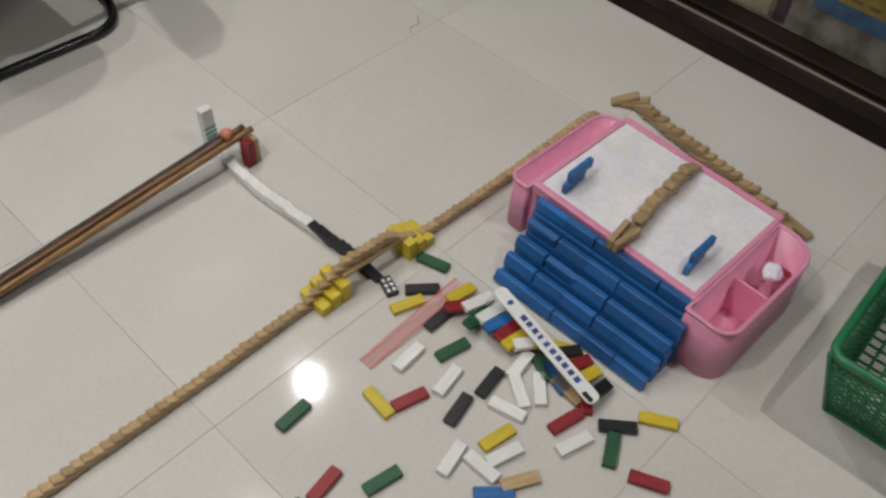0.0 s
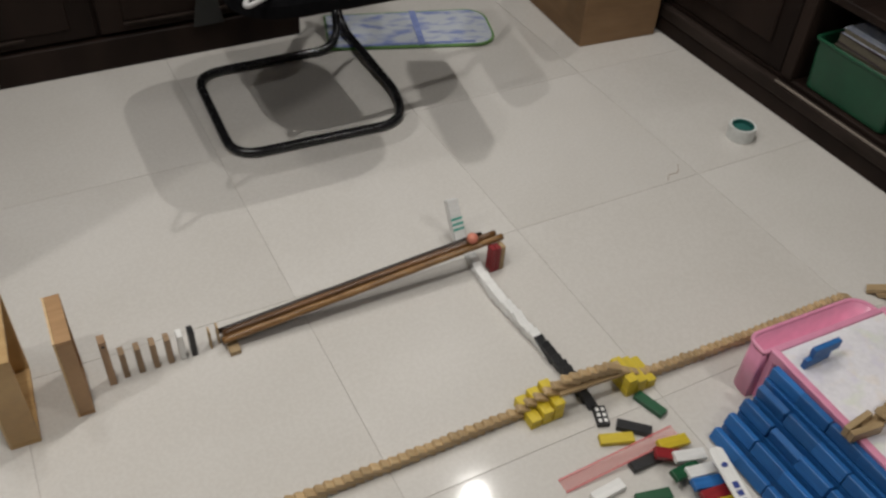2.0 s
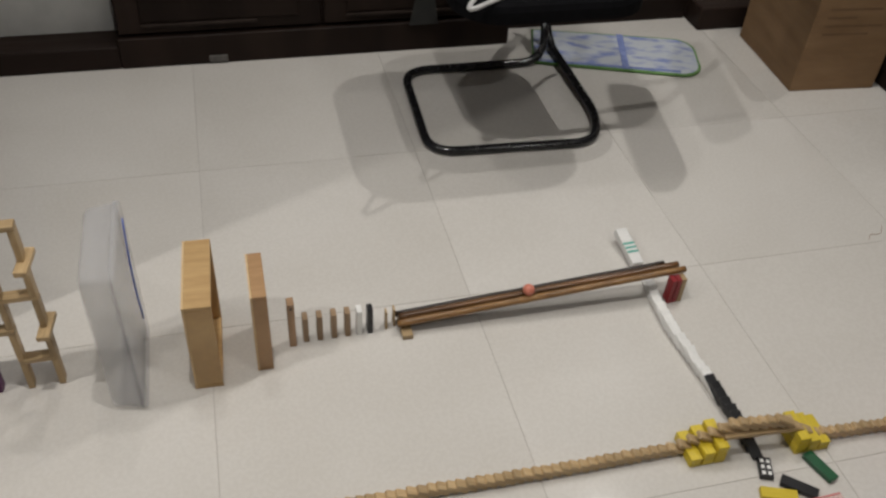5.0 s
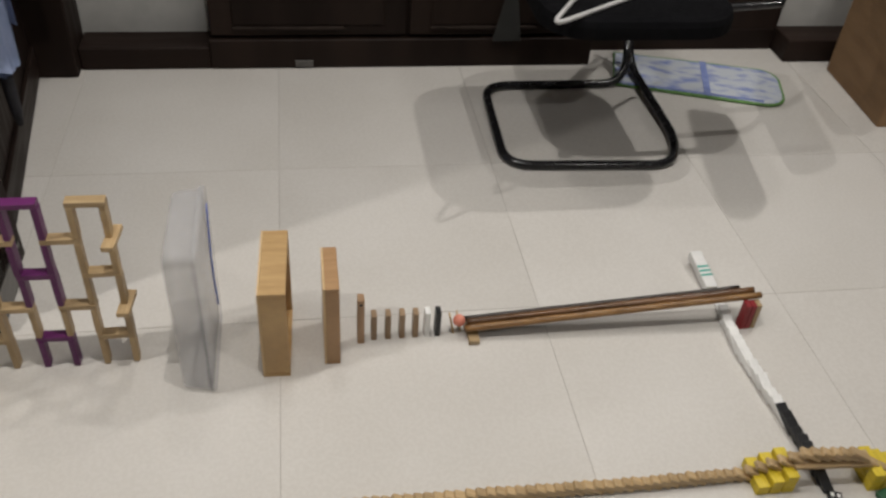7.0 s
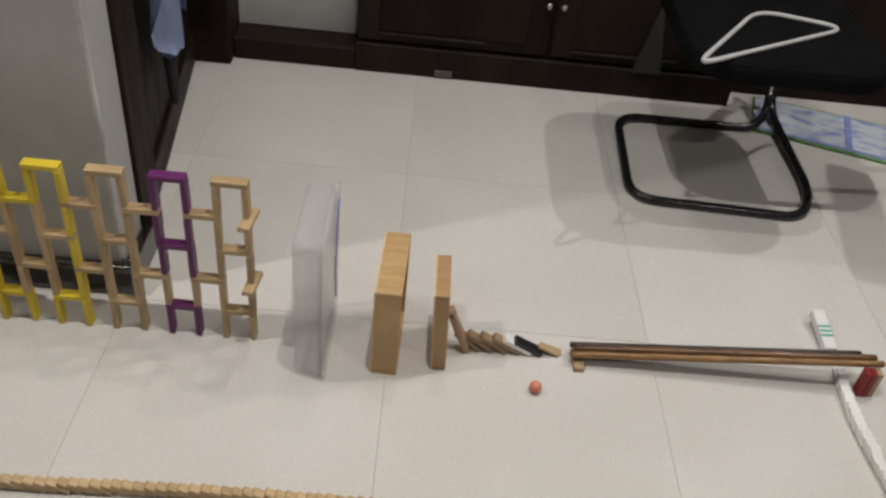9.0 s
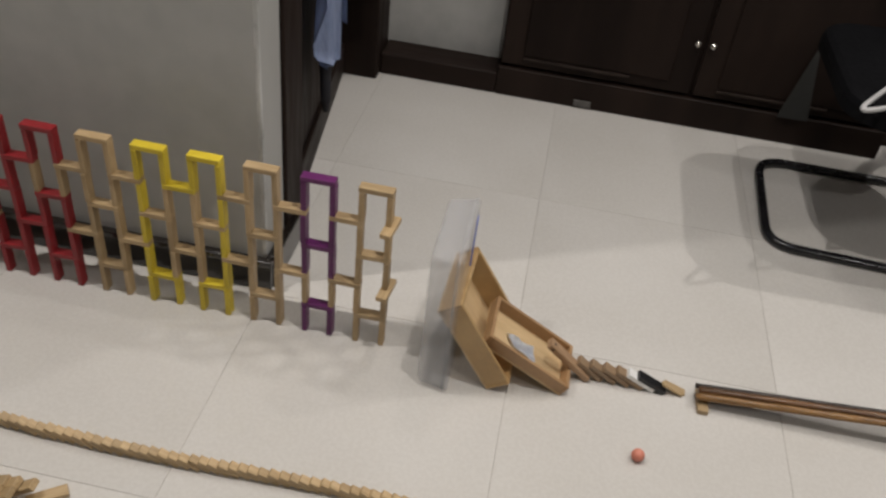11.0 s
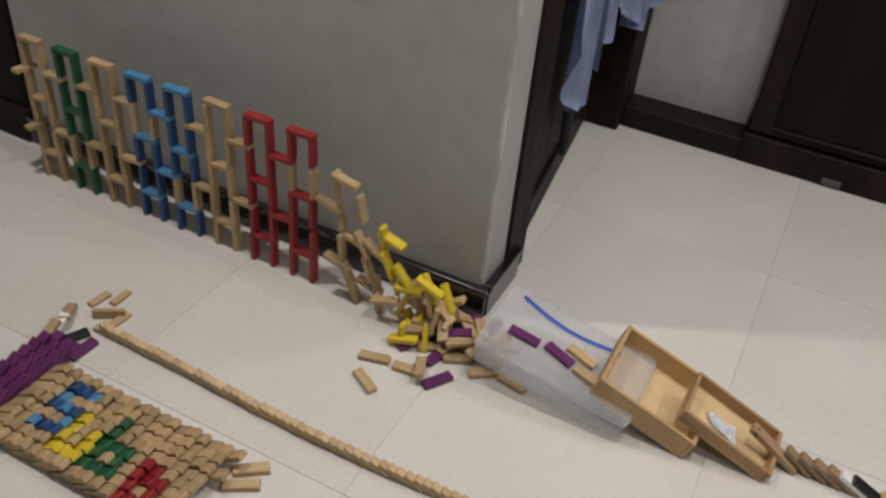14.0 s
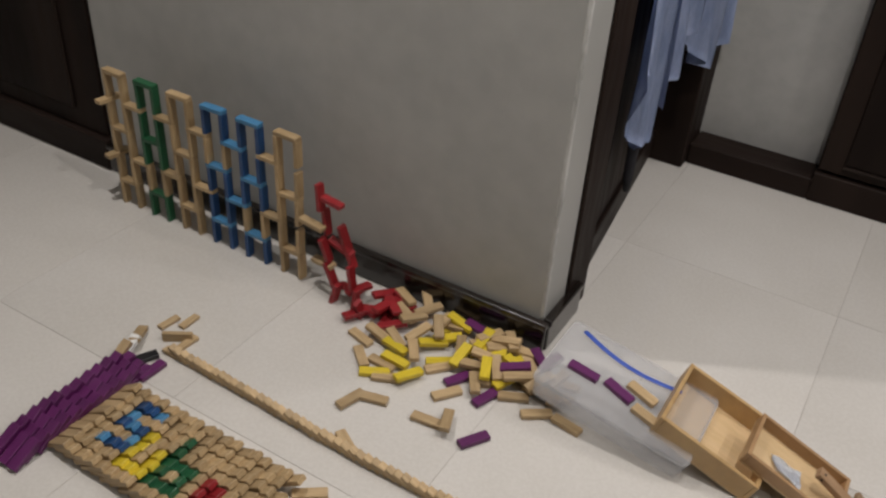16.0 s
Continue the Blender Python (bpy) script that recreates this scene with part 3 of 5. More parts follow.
tagged(part("paper_tag", box_bm(-0.545, -0.487, 1.7755, 1.7815, 0.008, 0.030, 0.001), M["grey_tag"]), "small grey paper tag on the cabinet plinth", "paper tag")

# ---- sled-base chair ----


def chair():
    ch = thing("chair", "black tubular chair with a dark vinyl seat", "chair", "", pose(-0.012, -0.02, 0))
    r = 0.0135
    loop = rounded_path([(0.575, 1.81, 0.26), (0.592, 1.755, 0.03), (0.598, 1.30, r), (0.54, 1.165, r), (0.047, 1.187, r), (0.066, 1.645, r), (0.545, 1.645, r), (0.575, 1.79, 0.2)], 0.085, r, 7, False)
    part("base_tube", tube_bm(loop, r, 14), M["chair_tube"], ch, "glossy black bent tube", True)
    part("post", tube_bm([(0.577, 1.80, 0.21), (0.54, 1.70, 0.36), (0.40, 1.45, 0.455)], 0.019, 14), M["chair_tube"], ch, "black post", True)
    seat = prism_bm(rounded_rect(0.07, 0.58, 1.05, 1.60, 0.12), 0.465, 0.515, 0.02)
    part("seat", seat, M["chair_seat"], ch, "black padded seat")
    part("seat_pan", prism_bm(rounded_rect(0.14, 0.50, 1.18, 1.56, 0.1), 0.45, 0.4646), M["chair_tube"], ch)
    back = prism_bm(rounded_rect(-0.02, 0.36, -0.02, 0.40, 0.08), 0.0, 0.05, 0.015)
    bmesh.ops.transform(back, matrix=pose(0.79, 1.08, 0.56, 90, 0, 80), verts=back.verts)
    part("backrest", back, M["chair_seat"], ch, "black padded backrest")
    part("back_tube", tube_bm([(0.50, 1.25, 0.452), (0.78, 1.27, 0.46), (0.80, 1.28, 0.7)], 0.012, 12), M["chair_tube"], ch, "", True)
    part("lever", tube_bm([(0.50, 1.40, 0.452), (0.62, 1.52, 0.42), (0.64, 1.54, 0.36)], 0.006, 8), M["chair_tube"], ch, "", True)
    return ch


chair()
loop = rounded_path([(0.046, 0.990), (0.280, 1.345), (0.502, 1.285)], 0.07, 0.5215, 8)
tagged(part("cord_loop", tube_bm(loop, 0.0062, 10, True), M["cord"], None, "", True), "white cord loop lying on the black chair seat", "cord")

# ---- bath mat ----
bmat = thing("bath_mat", "white and blue terry mat with green piping on the floor", "mat", "", pose(0.815, 1.66, 0.0, 0, 0, -17))
outl = [(-0.29, -0.112)] + [(0.20 + 0.07 * math.sin(a * math.pi / 12), -0.052 - 0.07 * math.cos(a * math.pi / 12)) for a in range(7)] + [(0.20 + 0.07 * math.cos(a * math.pi / 12), 0.052 + 0.07 * math.sin(a * math.pi / 12)) for a in range(7)] + [(-0.29, 0.112)]
part("terry_cover", prism_bm(outl, 0.0, 0.012, 0.004), M["mat_cloth"], bmat)
part("piping", tube_bm([(p[0] * 1.01, p[1] * 1.02, 0.006) for p in outl], 0.0055, 8, True), M["mat_edge"], bmat, "green edge piping", True)
part("band", box_bm(0.005, 0.028, -0.122, 0.122, 0.0122, 0.014, 0.0006), M["mat_band"], bmat, "blue woven band")
part("band", box_bm(-0.25, 0.20, -0.118, -0.105, 0.0122, 0.0138, 0.0006), M["mat_band"], bmat, "blue woven band")

# ---- tape roll and a thread ----
tape = thing("tape_roll", "roll of white tape with a teal core on the floor", "tape", "", pose(1.44, 0.697, 0))


def ring_bm(r0, r1, h, n=32):
    bm = bmesh.new()
    V = []
    for k in range(n):
        a = 2 * math.pi * k / n
        V.append([bm.verts.new((r * math.cos(a), r * math.sin(a), zz)) for r, zz in ((r1, 0), (r1, h), (r0, h), (r0, 0))])
    for k in range(n):
        A, B = V[k], V[(k + 1) % n]
        for q in range(4):
            bm.faces.new((A[q], B[q], B[(q + 1) % 4], A[(q + 1) % 4]))
    bmesh.ops.recalc_face_normals(bm, faces=bm.faces[:])
    return bm


part("roll", ring_bm(0.033, 0.040, 0.042), M["tape_white"], tape, "", False)
part("core", ring_bm(0.0295, 0.0328, 0.042), M["tape_core"], tape, "teal cardboard core")
part("core_disc", prism_bm([(0.029 * math.cos(a * math.pi / 14), 0.029 * math.sin(a * math.pi / 14)) for a in range(28)], 0.0, 0.03), M["tape_core"], tape, "dark teal inside")
tagged(part("thread", tube_bm([(1.10 + 0.009 * k, 0.61 + 0.009 * math.sin(k * 0.9) + 0.005 * k, 0.0012) for k in range(9)], 0.0007, 6), M["cardboard"], None), "short brown thread on the tiles", "thread")

# ---- shirt on the door, dark strap, grey card ----


def shirt():
    s = thing("shirt", "pale blue cotton shirt hanging on the dark door", "shirt", "", pose(-1.226, 1.03, 0.0, 0, 0, 92))

    def sheet(x0, x1, ztop, zlow, n=26, rows=16, amp=0.014, ph=0.0):
        bm = bmesh.new()
        g = []
        for r in range(rows + 1):
            v = r / rows
            row = []
            for k in range(n + 1):
                u = k / n
                low = zlow(u)
                zz = ztop + (low - ztop) * v
                taper = 1.0
                xx = x0 + (x1 - x0) * u
                yy = -0.035 - amp * (0.4 + v) * (math.sin(u * 17 + ph + 1.5 * v) + 0.5 * math.sin(u * 41 + ph * 2))
                row.append(bm.verts.new((xx * taper, yy, zz)))
            g.append(row)
        for r in range(rows):
            for k in range(n):
                bm.faces.new((g[r][k], g[r][k + 1], g[r + 1][k + 1], g[r + 1][k]))
        bmesh.ops.solidify(bm, geom=bm.faces[:], thickness=0.0025)
        return bm
    def low_of(points):
        def low(u):
            for (u0, z0), (u1, z1) in zip(points, points[1:]):
                if u <= u1:
                    return z0 + (z1 - z0) * (u - u0) / (u1 - u0)
            return points[-1][1]
        return low
    part("sleeve", sheet(-0.07, 0.145, 0.98, low_of([(0, 0.62), (0.14, 0.43), (0.5, 0.36), (0.92, 0.365), (1, 0.45)]), 26, 18, 0.013), M["shirt"], s, "long hanging sleeve", True)
    part("body", sheet(0.10, 0.44, 0.99, low_of([(0, 0.46), (0.4, 0.52), (0.62, 0.595), (0.9, 0.565), (1, 0.60)]), 30, 18, 0.018, 0.7), M["shirt"], s, "gathered shirt body", True)
    part("tail", sheet(0.40, 0.80, 0.97, low_of([(0, 0.55), (0.3, 0.435), (0.7, 0.37), (1, 0.42)]), 30, 16, 0.02, 2.0), M["shirt"], s, "loose shirt tail", True)
    part("collar", sheet(0.05, 0.50, 1.03, lambda u: 0.96, 20, 4, 0.02, 1.0), M["shirt"], s, "", True)
    return s


shirt()
strap = tagged(part("umbrella", tube_bm([(-1.215, 1.135, 0.20), (-1.215, 1.133, 0.24), (-1.216, 1.125, 0.45), (-1.22, 1.115, 0.75), (-1.222, 1.11, 0.86)], [0.008, 0.014, 0.018, 0.02, 0.006], 12), M["dark_cloth"], None, "", True), "black folded umbrella hanging behind the shirt", "umbrella")

card = bmesh.new()
cv = [card.verts.new(p) for p in ((0.10, 1.765, 0.1), (0.20, 1.767, 0.1), (0.155, 1.776, 0.36))]
card.faces.new(cv)
bmesh.ops.solidify(card, geom=card.faces[:], thickness=0.004)
tagged(part("grey_card", card, M["grey_paper"]), "grey card leaning against the dark cabinet", "card")

# ---- wooden blocks ----
BL, BW, BT = 0.0716, 0.024, 0.012
COLOR = {"N": "natural", "T": "brown", "P": "purple", "Y": "yellow", "R": "red", "B": "blue", "C": "light blue", "D": "shade-darkened blue", "G": "green", "W": "white", "K": "black"}
BLOCK = {}
for key in COLOR:
    BLOCK[key] = mesh_of("block", box_bm(-BL / 2, BL / 2, -BW / 2, BW / 2, -BT / 2, BT / 2, 0.0011), M[key])


KIND = {"pierced block wall": "tower_block", "long toppled row": "row_block", "row behind the table": "row_block", "toppled field": "field_block", "purple rows": "purple_row_block",
        "scattered blocks": "loose_block", "heap by the steps": "heap_block", "blue steps": "step_block", "bridge steps": "bridge_block", "white and black row": "crossing_row_block"}


def block(key, m, where, group):
    ob = new(KIND.get(group, "toy_block"), BLOCK[key])
    ob.matrix_basis = m
    return tagged(ob, COLOR[key] + " wooden toy block " + where, "toy block", group)


THIN = 0.0062
STEP_L, STEP_H = 0.0758, 0.0277
STEP_BLOCK = mesh_of("step_block", box_bm(-STEP_L / 2, STEP_L / 2, -STEP_H / 2, STEP_H / 2, -0.0082, 0.0082, 0.0014), M["B"])
ROW_L, ROW_T = 0.046, 0.0092
ROW_BLOCK = mesh_of("row_block", box_bm(-ROW_L / 2, ROW_L / 2, -0.0092, 0.0092, -ROW_T / 2, ROW_T / 2, 0.0012), M["N_row"])
LOOSE_BLOCK = mesh_of("loose_block", box_bm(-0.028, 0.028, -0.0095, 0.0095, -ROW_T / 2, ROW_T / 2, 0.0011), M["N_row"])
THIN_BLOCK = {key: mesh_of("thin_block", box_bm(-BL / 2, BL / 2, -0.0112, 0.0112, -THIN / 2, THIN / 2, 0.0009), M[key]) for key in "NWK"}
UP = pose(0, 0, 0, 0, -90, 0)


def tipped(hx, y, deg, length=BL, thick=BT, rz=0):
    """A standing piece with its left foot at hx, leaning deg towards -x about that foot."""
    return pose(hx, y, 0, 0, -deg, rz) @ Matrix.Translation((thick / 2, 0, length / 2))


def fallen_row(points, step, key_at, where, group, phi=22, z_at=None, seed=1, jitter=1.0, thin=False):
    """Blocks toppled along a line, each resting on the next; they fell towards the line's first point."""
    rn = random.Random(seed)
    pts = [Vector((*p, 0)) for p in points]
    lens = [(pts[i + 1] - pts[i]).length for i in range(len(pts) - 1)]
    total, s, k, out = sum(lens), 0.0, 0, []
    while s <= total:
        q, i = s, 0
        while i < len(lens) - 1 and q > lens[i]:
            q -= lens[i]
            i += 1
        d = (pts[i + 1] - pts[i]).normalized()
        p = pts[i] + d * q
        head = math.degrees(math.atan2(d.y, d.x))
        f = phi + rn.uniform(-2, 2) * jitter if k > 0 else 2
        ln, th = {False: (BL, BT), True: (BL, THIN), "short": (ROW_L, ROW_T)}[thin]
        zc = ln / 2 * math.sin(radians(f)) + th / 2 * math.cos(radians(f)) + 0.0008
        if z_at:
            zc += z_at(p.x)
        m = pose(p.x, p.y + rn.uniform(-0.0015, 0.0015) * jitter, zc, 0, f, head + rn.uniform(-4, 4) * jitter)
        ob = block(key_at(k, p), m, where, group)
        if thin:
            ob.data = ROW_BLOCK if thin == "short" else THIN_BLOCK[key_at(k, p)]
        out.append(ob)
        s += step * rn.uniform(0.9, 1.1)
        k += 1
    return out


# the long toppled line over the bridge and round the table
def bridge_z(x):
    if x < 0.29 or x > 0.60:
        return 0.0
    if x < 0.385:
        return 0.049 * (x - 0.29) / 0.095
    if x < 0.51:
        return 0.061
    return 0.049 * (0.60 - x) / 0.09


nat = lambda k, p: "N"
fallen_row([(-1.905, 0.100), (-1.83, 0.098), (-1.60, 0.091), (-1.46, 0.085), (-1.30, 0.082), (-1.16, 0.084), (-1.02, 0.091), (-0.82, 0.095), (-0.3, 0.092), (0.0, 0.086), (0.29, 0.086), (0.56, 0.062), (0.72, 0.055), (0.85, 0.052), (1.20, 0.05)],
           0.0192, nat, "toppled in a long row on the tiles", "long toppled row", 28, bridge_z, 3, 0.7, "short")
fallen_row([(1.212, -0.462), (1.224, -0.41), (1.245, -0.31), (1.275, -0.12), (1.30, 0.0), (1.275, 0.045)], 0.026, nat, "toppled in a row behind the pink table", "row behind the table", 24, None, 4, 2.0)
block("N", pose(1.196, -0.498, BT / 2 + 0.0005, 0, 0, 52), "lying at the end of the row", "row behind the table")
block("N", pose(1.226, -0.505, BT / 2 + 0.0005, 0, 0, 78), "lying at the end of the row", "row behind the table")

# yellow stepped supports of the bridge
for x0, sgn in ((0.312, 1), (0.592, -1)):
    for s_i in range(3):
        for layer in range(s_i + 2):
            block("Y", pose(x0 + sgn * 0.0265 * s_i, 0.083 - 0.05 * (x0 - 0.312), BT / 2 + BT * layer + 0.0003 * layer, 0, 0, 90), "stacked under the little bridge", "bridge steps")
pl = tagged(part("bridge_plank", box_bm(-0.08, 0.08, -0.0185, 0.0185, 0, 0.009, 0.001), M["N"]), "thin natural wooden plank spanning the little bridge", "plank")
pl.matrix_basis = pose(0.452, 0.076, 0.0492, 0, 0, -3)

# white and black row that passes below the bridge
fallen_row([(0.432, 0.535), (0.423, 0.45), (0.424, 0.39), (0.436, 0.24), (0.441, 0.18), (0.444, 0.05)], 0.0205, lambda k, p: "W" if p.y > 0.212 else "K", "toppled in the row below the bridge", "white and black row", 17, None, 7, 1.3, True)
fd = thing("dotted_block", "small black block with white printed squares on the tiles", "block", "", pose(0.447, 0.012, 0, 0, 0, 70))
part("body", box_bm(-0.024, 0.024, -0.013, 0.013, 0, 0.011, 0.001), M["K"], fd)
for a in (-0.014, 0.0, 0.014):
    for b in (-0.006, 0.006):
        part("print_square", box_bm(a - 0.004, a + 0.004, b - 0.0035, b + 0.0035, 0.0111, 0.0116), M["W"], fd, "white printed square")

# scattered blocks on the tiles by the table
SCATTER = [("K", 0.491, -0.042, -41), ("Y", 0.442, -0.049, -20), ("K", 0.464, -0.118, 0), ("G", 0.428, -0.189, -13), ("W", 0.355, -0.141, 4), ("W", 0.371, -0.231, 10),
           ("K", 0.425, -0.290, 8), ("K", 0.340, -0.288, 12), ("Y", 0.244, -0.174, -96), ("R", 0.290, -0.210, -16), ("G", 0.114, -0.085, 4), ("W", 0.405, -0.352, -75)]
SCATTER2 = [("Y", 0.348, -0.378, -11), ("W", 0.331, -0.410, -17), ("W", 0.259, -0.348, 13), ("W", 0.285, -0.397, -89), ("N", 0.312, -0.463, -29), ("B", 0.262, -0.446, -45),
            ("G", 0.142, -0.292, -11), ("R", 0.065, -0.227, 9), ("R", 0.464, -0.445, -13), ("W", 0.439, -0.485, -17), ("K", 0.524, -0.520, -50), ("G", 0.478, -0.540, -152)]
SCATTER3 = [("Y", 0.589, -0.566, -59), ("R", 0.475, -0.625, -65), ("G", 0.559, -0.007, -73), ("G", -0.018, -0.214, -20), ("W", 0.497, -0.305, 9), ("W", 0.450, -0.343, -122), ("W", 0.482, -0.366, -136)]
zz = 0
for key, x, y, a in SCATTER + SCATTER2 + SCATTER3:
    zz = (zz + 1) % 3
    block(key, pose(x, y, BT / 2 + 0.0004 + 0.0002 * zz, 0, 0, a), "lying loose on the tiles", "scattered blocks")
# the heap along the foot of the blue steps
HEAP = [("Y", 0.532, -0.112, -4), ("R", 0.510, -0.135, -26), ("W", 0.540, -0.152, -11), ("G", 0.512, -0.176, 5), ("W", 0.540, -0.189, -6), ("B", 0.532, -0.216, -7),
        ("R", 0.534, -0.241, -2), ("Y", 0.528, -0.266, -3), ("W", 0.540, -0.292, -31), ("Y", 0.566, -0.322, -50), ("K", 0.572, -0.352, -29), ("R", 0.566, -0.386, -16), ("Y", 0.558, -0.415, -11), ("K", 0.548, -0.450, -6)]
HEAP2 = [("R", 0.552, -0.285, 70), ("G", 0.525, -0.335, 60), ("B", 0.522, -0.372, 75), ("N", 0.518, -0.405, 85), ("W", 0.580, -0.265, 80), ("Y", 0.585, -0.375, 75), ("R", 0.53, -0.44, 40)]
for n_i, (key, x, y, a) in enumerate(HEAP):
    block(key, pose(x, y, BT * 1.75 + 0.001 * (n_i % 3), 6, 9 + 3 * (n_i % 2), a), "heaped at the blue steps", "heap by the steps")
for n_i, (key, x, y, a) in enumerate(HEAP2):
    block(key, pose(x, y, BT / 2 + 0.0006, 0, 0, a), "heaped at the blue steps", "heap by the steps")

# white printed stick across the heap, and the clear pink ruler
stick = thing("printed_stick", "white flat stick with dark blue printed marks, lying on blocks", "stick", "", pose(0.547, -0.319, 0.043, 0, 6, -99.3))
part("body", prism_bm(rounded_rect(-0.148, 0.148, -0.0155, 0.0155, 0.012), 0.0, 0.004, 0.001), M["W"], stick)
for k, wide_bar in enumerate((0.0135, 0.0115, 0.0115, 0.0075, 0.0095, 0.0115, 0.0115, 0.0115, 0.0115, 0.012)):
    a = -0.072 + 0.0178 * k
    part("print_bar", box_bm(a, a + wide_bar, -0.0062, 0.0062, 0.00405, 0.0045), M["ink_blue"], stick, "dark blue printed mark")
part("print_bar", prism_bm([(-0.108 + 0.0055 * math.cos(q * math.pi / 6), 0.0072 * math.sin(q * math.pi / 6)) for q in range(12)], 0.00405, 0.0045), M["ink_blue"], stick, "dark blue printed mark")
ruler = thing("ruler", "clear pink plastic ruler propped on a block", "ruler", "", pose(0.419, -0.092, 0.0104, 0, -4, 0))
part("body", box_bm(-0.135, 0.135, -0.0125, 0.0125, 0.0, 0.0026, 0.0004), M["pink_film"], ruler)
for a, b in ((-0.0165, -0.0127), (0.0127, 0.0165)):
    part("edge", box_bm(-0.135, 0.135, a, b, 0.0, 0.0026, 0.0004), M["pink_clear"], ruler, "deeper pink bevelled edge")

# ---- pink activity table with blue steps ----


def pocket(x0, x1, y0, y1, h, parent, divider, inner_top, flare):
    """An open pocket with a rolled rim, reaching down to the floor as a leg."""
    outer = []
    for cx, cy, a0, top, far in ((x1, y1, 0, True, True), (x0, y1, 90, True, False), (x0, y0, 180, False, False), (x1, y0, 270, False, True)):
        r = 0.004 if top == inner_top else (min(0.068, 0.9 * abs(y1 - y0)) if far else min(0.038, 0.5 * abs(y1 - y0)))
        ox, oy = cx + (r if cx == x0 else -r), cy + (r if cy == y0 else -r)
        outer += [(ox + r * math.cos(radians(a0 + 15 * k)), oy + r * math.sin(radians(a0 + 15 * k))) for k in range(7)]
    cx, cy = (x0 + x1) / 2, (y0 + y1) / 2
    bm = bmesh.new()
    rings = []
    for zz, inset in ((0.0, -flare), (h, 0.0), (h, 0.006), (0.014, 0.014)):
        rings.append([bm.verts.new((px + (cx - px) / abs(x1 - x0) * 2 * inset, py + (cy - py) / abs(y1 - y0) * 2 * inset, zz)) for px, py in outer])
    n = len(outer)
    for r in range(3):
        for k in range(n):
            bm.faces.new((rings[r][k], rings[r][(k + 1) % n], rings[r + 1][(k + 1) % n], rings[r + 1][k]))
    bm.faces.new(rings[3])
    bm.faces.new(rings[0][::-1])
    bmesh.ops.recalc_face_normals(bm, faces=bm.faces[:])
    p = part("pocket", bm, M["pink"], parent, "deep pink side pocket", True)
    part("rim", tube_bm([(a, b, h) for a, b in outer], 0.0048, 8, True), M["pink"], p, "", True)
    if divider:
        part("divider", box_bm(cx - 0.003, cx + 0.003, y0 + 0.012, y1 - 0.012, 0.016, h - 0.026, 0.001), M["pink"], p)
    return p


TOP = 0.142
table = thing("activity_table", "pink plastic lap table with a white printed top and side pockets", "lap table", "", pose(0.93, -0.285, 0, 0, 0, -2) @ Matrix.Translation((-0.93, 0.285, 0)))
part("top_board", box_bm(0.787, 1.076, -0.482, -0.092, TOP - 0.008, TOP, 0.001), M["tray_top"], table, "white top with faint print")
bm = bmesh.new()
for b in ((0.770, 0.7868, -0.494, -0.080), (1.0762, 1.092, -0.494, -0.080), (0.787, 1.076, -0.494, -0.4822), (0.787, 1.076, -0.0918, -0.080)):
    box_bm(*b, TOP - 0.022, TOP + 0.004, 0.003, 2, bm)
part("rim", bm, M["pink"], table, "pink rim")
pocket(0.748, 1.070, -0.592, -0.4945, TOP - 0.004, table, True, True, 0.009)
pocket(0.757, 1.072, -0.0795, -0.030, TOP - 0.004, table, False, False, 0.002)
part("apron", box_bm(0.772, 0.79, -0.10, -0.0802, 0.0, TOP - 0.0225, 0.003), M["pink"], table)
crumple = bmesh.new()
bmesh.ops.create_icosphere(crumple, subdivisions=3, radius=0.021)
for v in crumple.verts:
    v.co *= 1 + 0.35 * noise.noise(v.co * 60)
bmesh.ops.transform(crumple, matrix=pose(0.985, -0.548, 0.092) @ Matrix.Diagonal((1.2, 0.9, 0.9, 1)), verts=crumple.verts)
tagged(part("paper_ball", crumple, M["paper"]), "crumpled white paper in the pink pocket", "paper")
block("R", pose(1.04, -0.552, 0.055, 20, 40, 30), "standing in the pink pocket", "blocks in the pocket")

# row on the table top and the two blue markers
fallen_row([(0.825, -0.302), (0.90, -0.294), (1.045, -0.288)], 0.031, nat, "toppled across the white table top", "row on the table", 25, lambda x: TOP, 9)
for dy in (-0.017, 0.017):
    block("N", pose(0.782, -0.303 + dy * 0.62, TOP + BW / 2 + 0.0044, 90, 0, 7 * (1 if dy > 0 else -1)), "at the edge of the white table top", "row on the table")
for y in (-0.137, -0.437):
    block("B", pose(0.838, y, TOP + BW / 2 + 0.0004, 90, 0, 3), "on its edge on the white table top", "blue markers")
    block("B", pose(0.852, y - 0.001, TOP + BW * 1.5 + 0.0008, 90, 0, -1), "on its edge on another blue block", "blue markers")

# blue steps: rows of blocks on their edges, the front ones leaning
inner = bmesh.new()
for s_i in range(5):
    x = 0.632 + 0.0308 * s_i
    for c in range(5):
        y = -0.467 + 0.0765 * c + (0.012 if s_i == 4 else 0)
        for layer in range(s_i):
            for dx in (0.0062, -0.0062):
                box_bm(x + dx - 0.006, x + dx + 0.006, y - STEP_L / 2, y + STEP_L / 2, STEP_H * layer, STEP_H * (layer + 1) - 0.0002, 0.0, 1, inner)
        lean = (17 if s_i < 4 else 6) + 3 * math.sin(c * 2.1 + s_i)
        if (s_i, c) in ((3, 4), (2, 3)):
            lean = -6
        ob = block("B", pose(x - 0.003 + (0.005 if s_i == 4 else 0), y + 0.002 * math.sin(3 * c + s_i), STEP_H * s_i + 0.0162, 90, 0, 90) @ pose(0, 0, 0, lean, 0, 0), "leaning on the blue stacked steps", "blue steps")
        ob.data = STEP_BLOCK

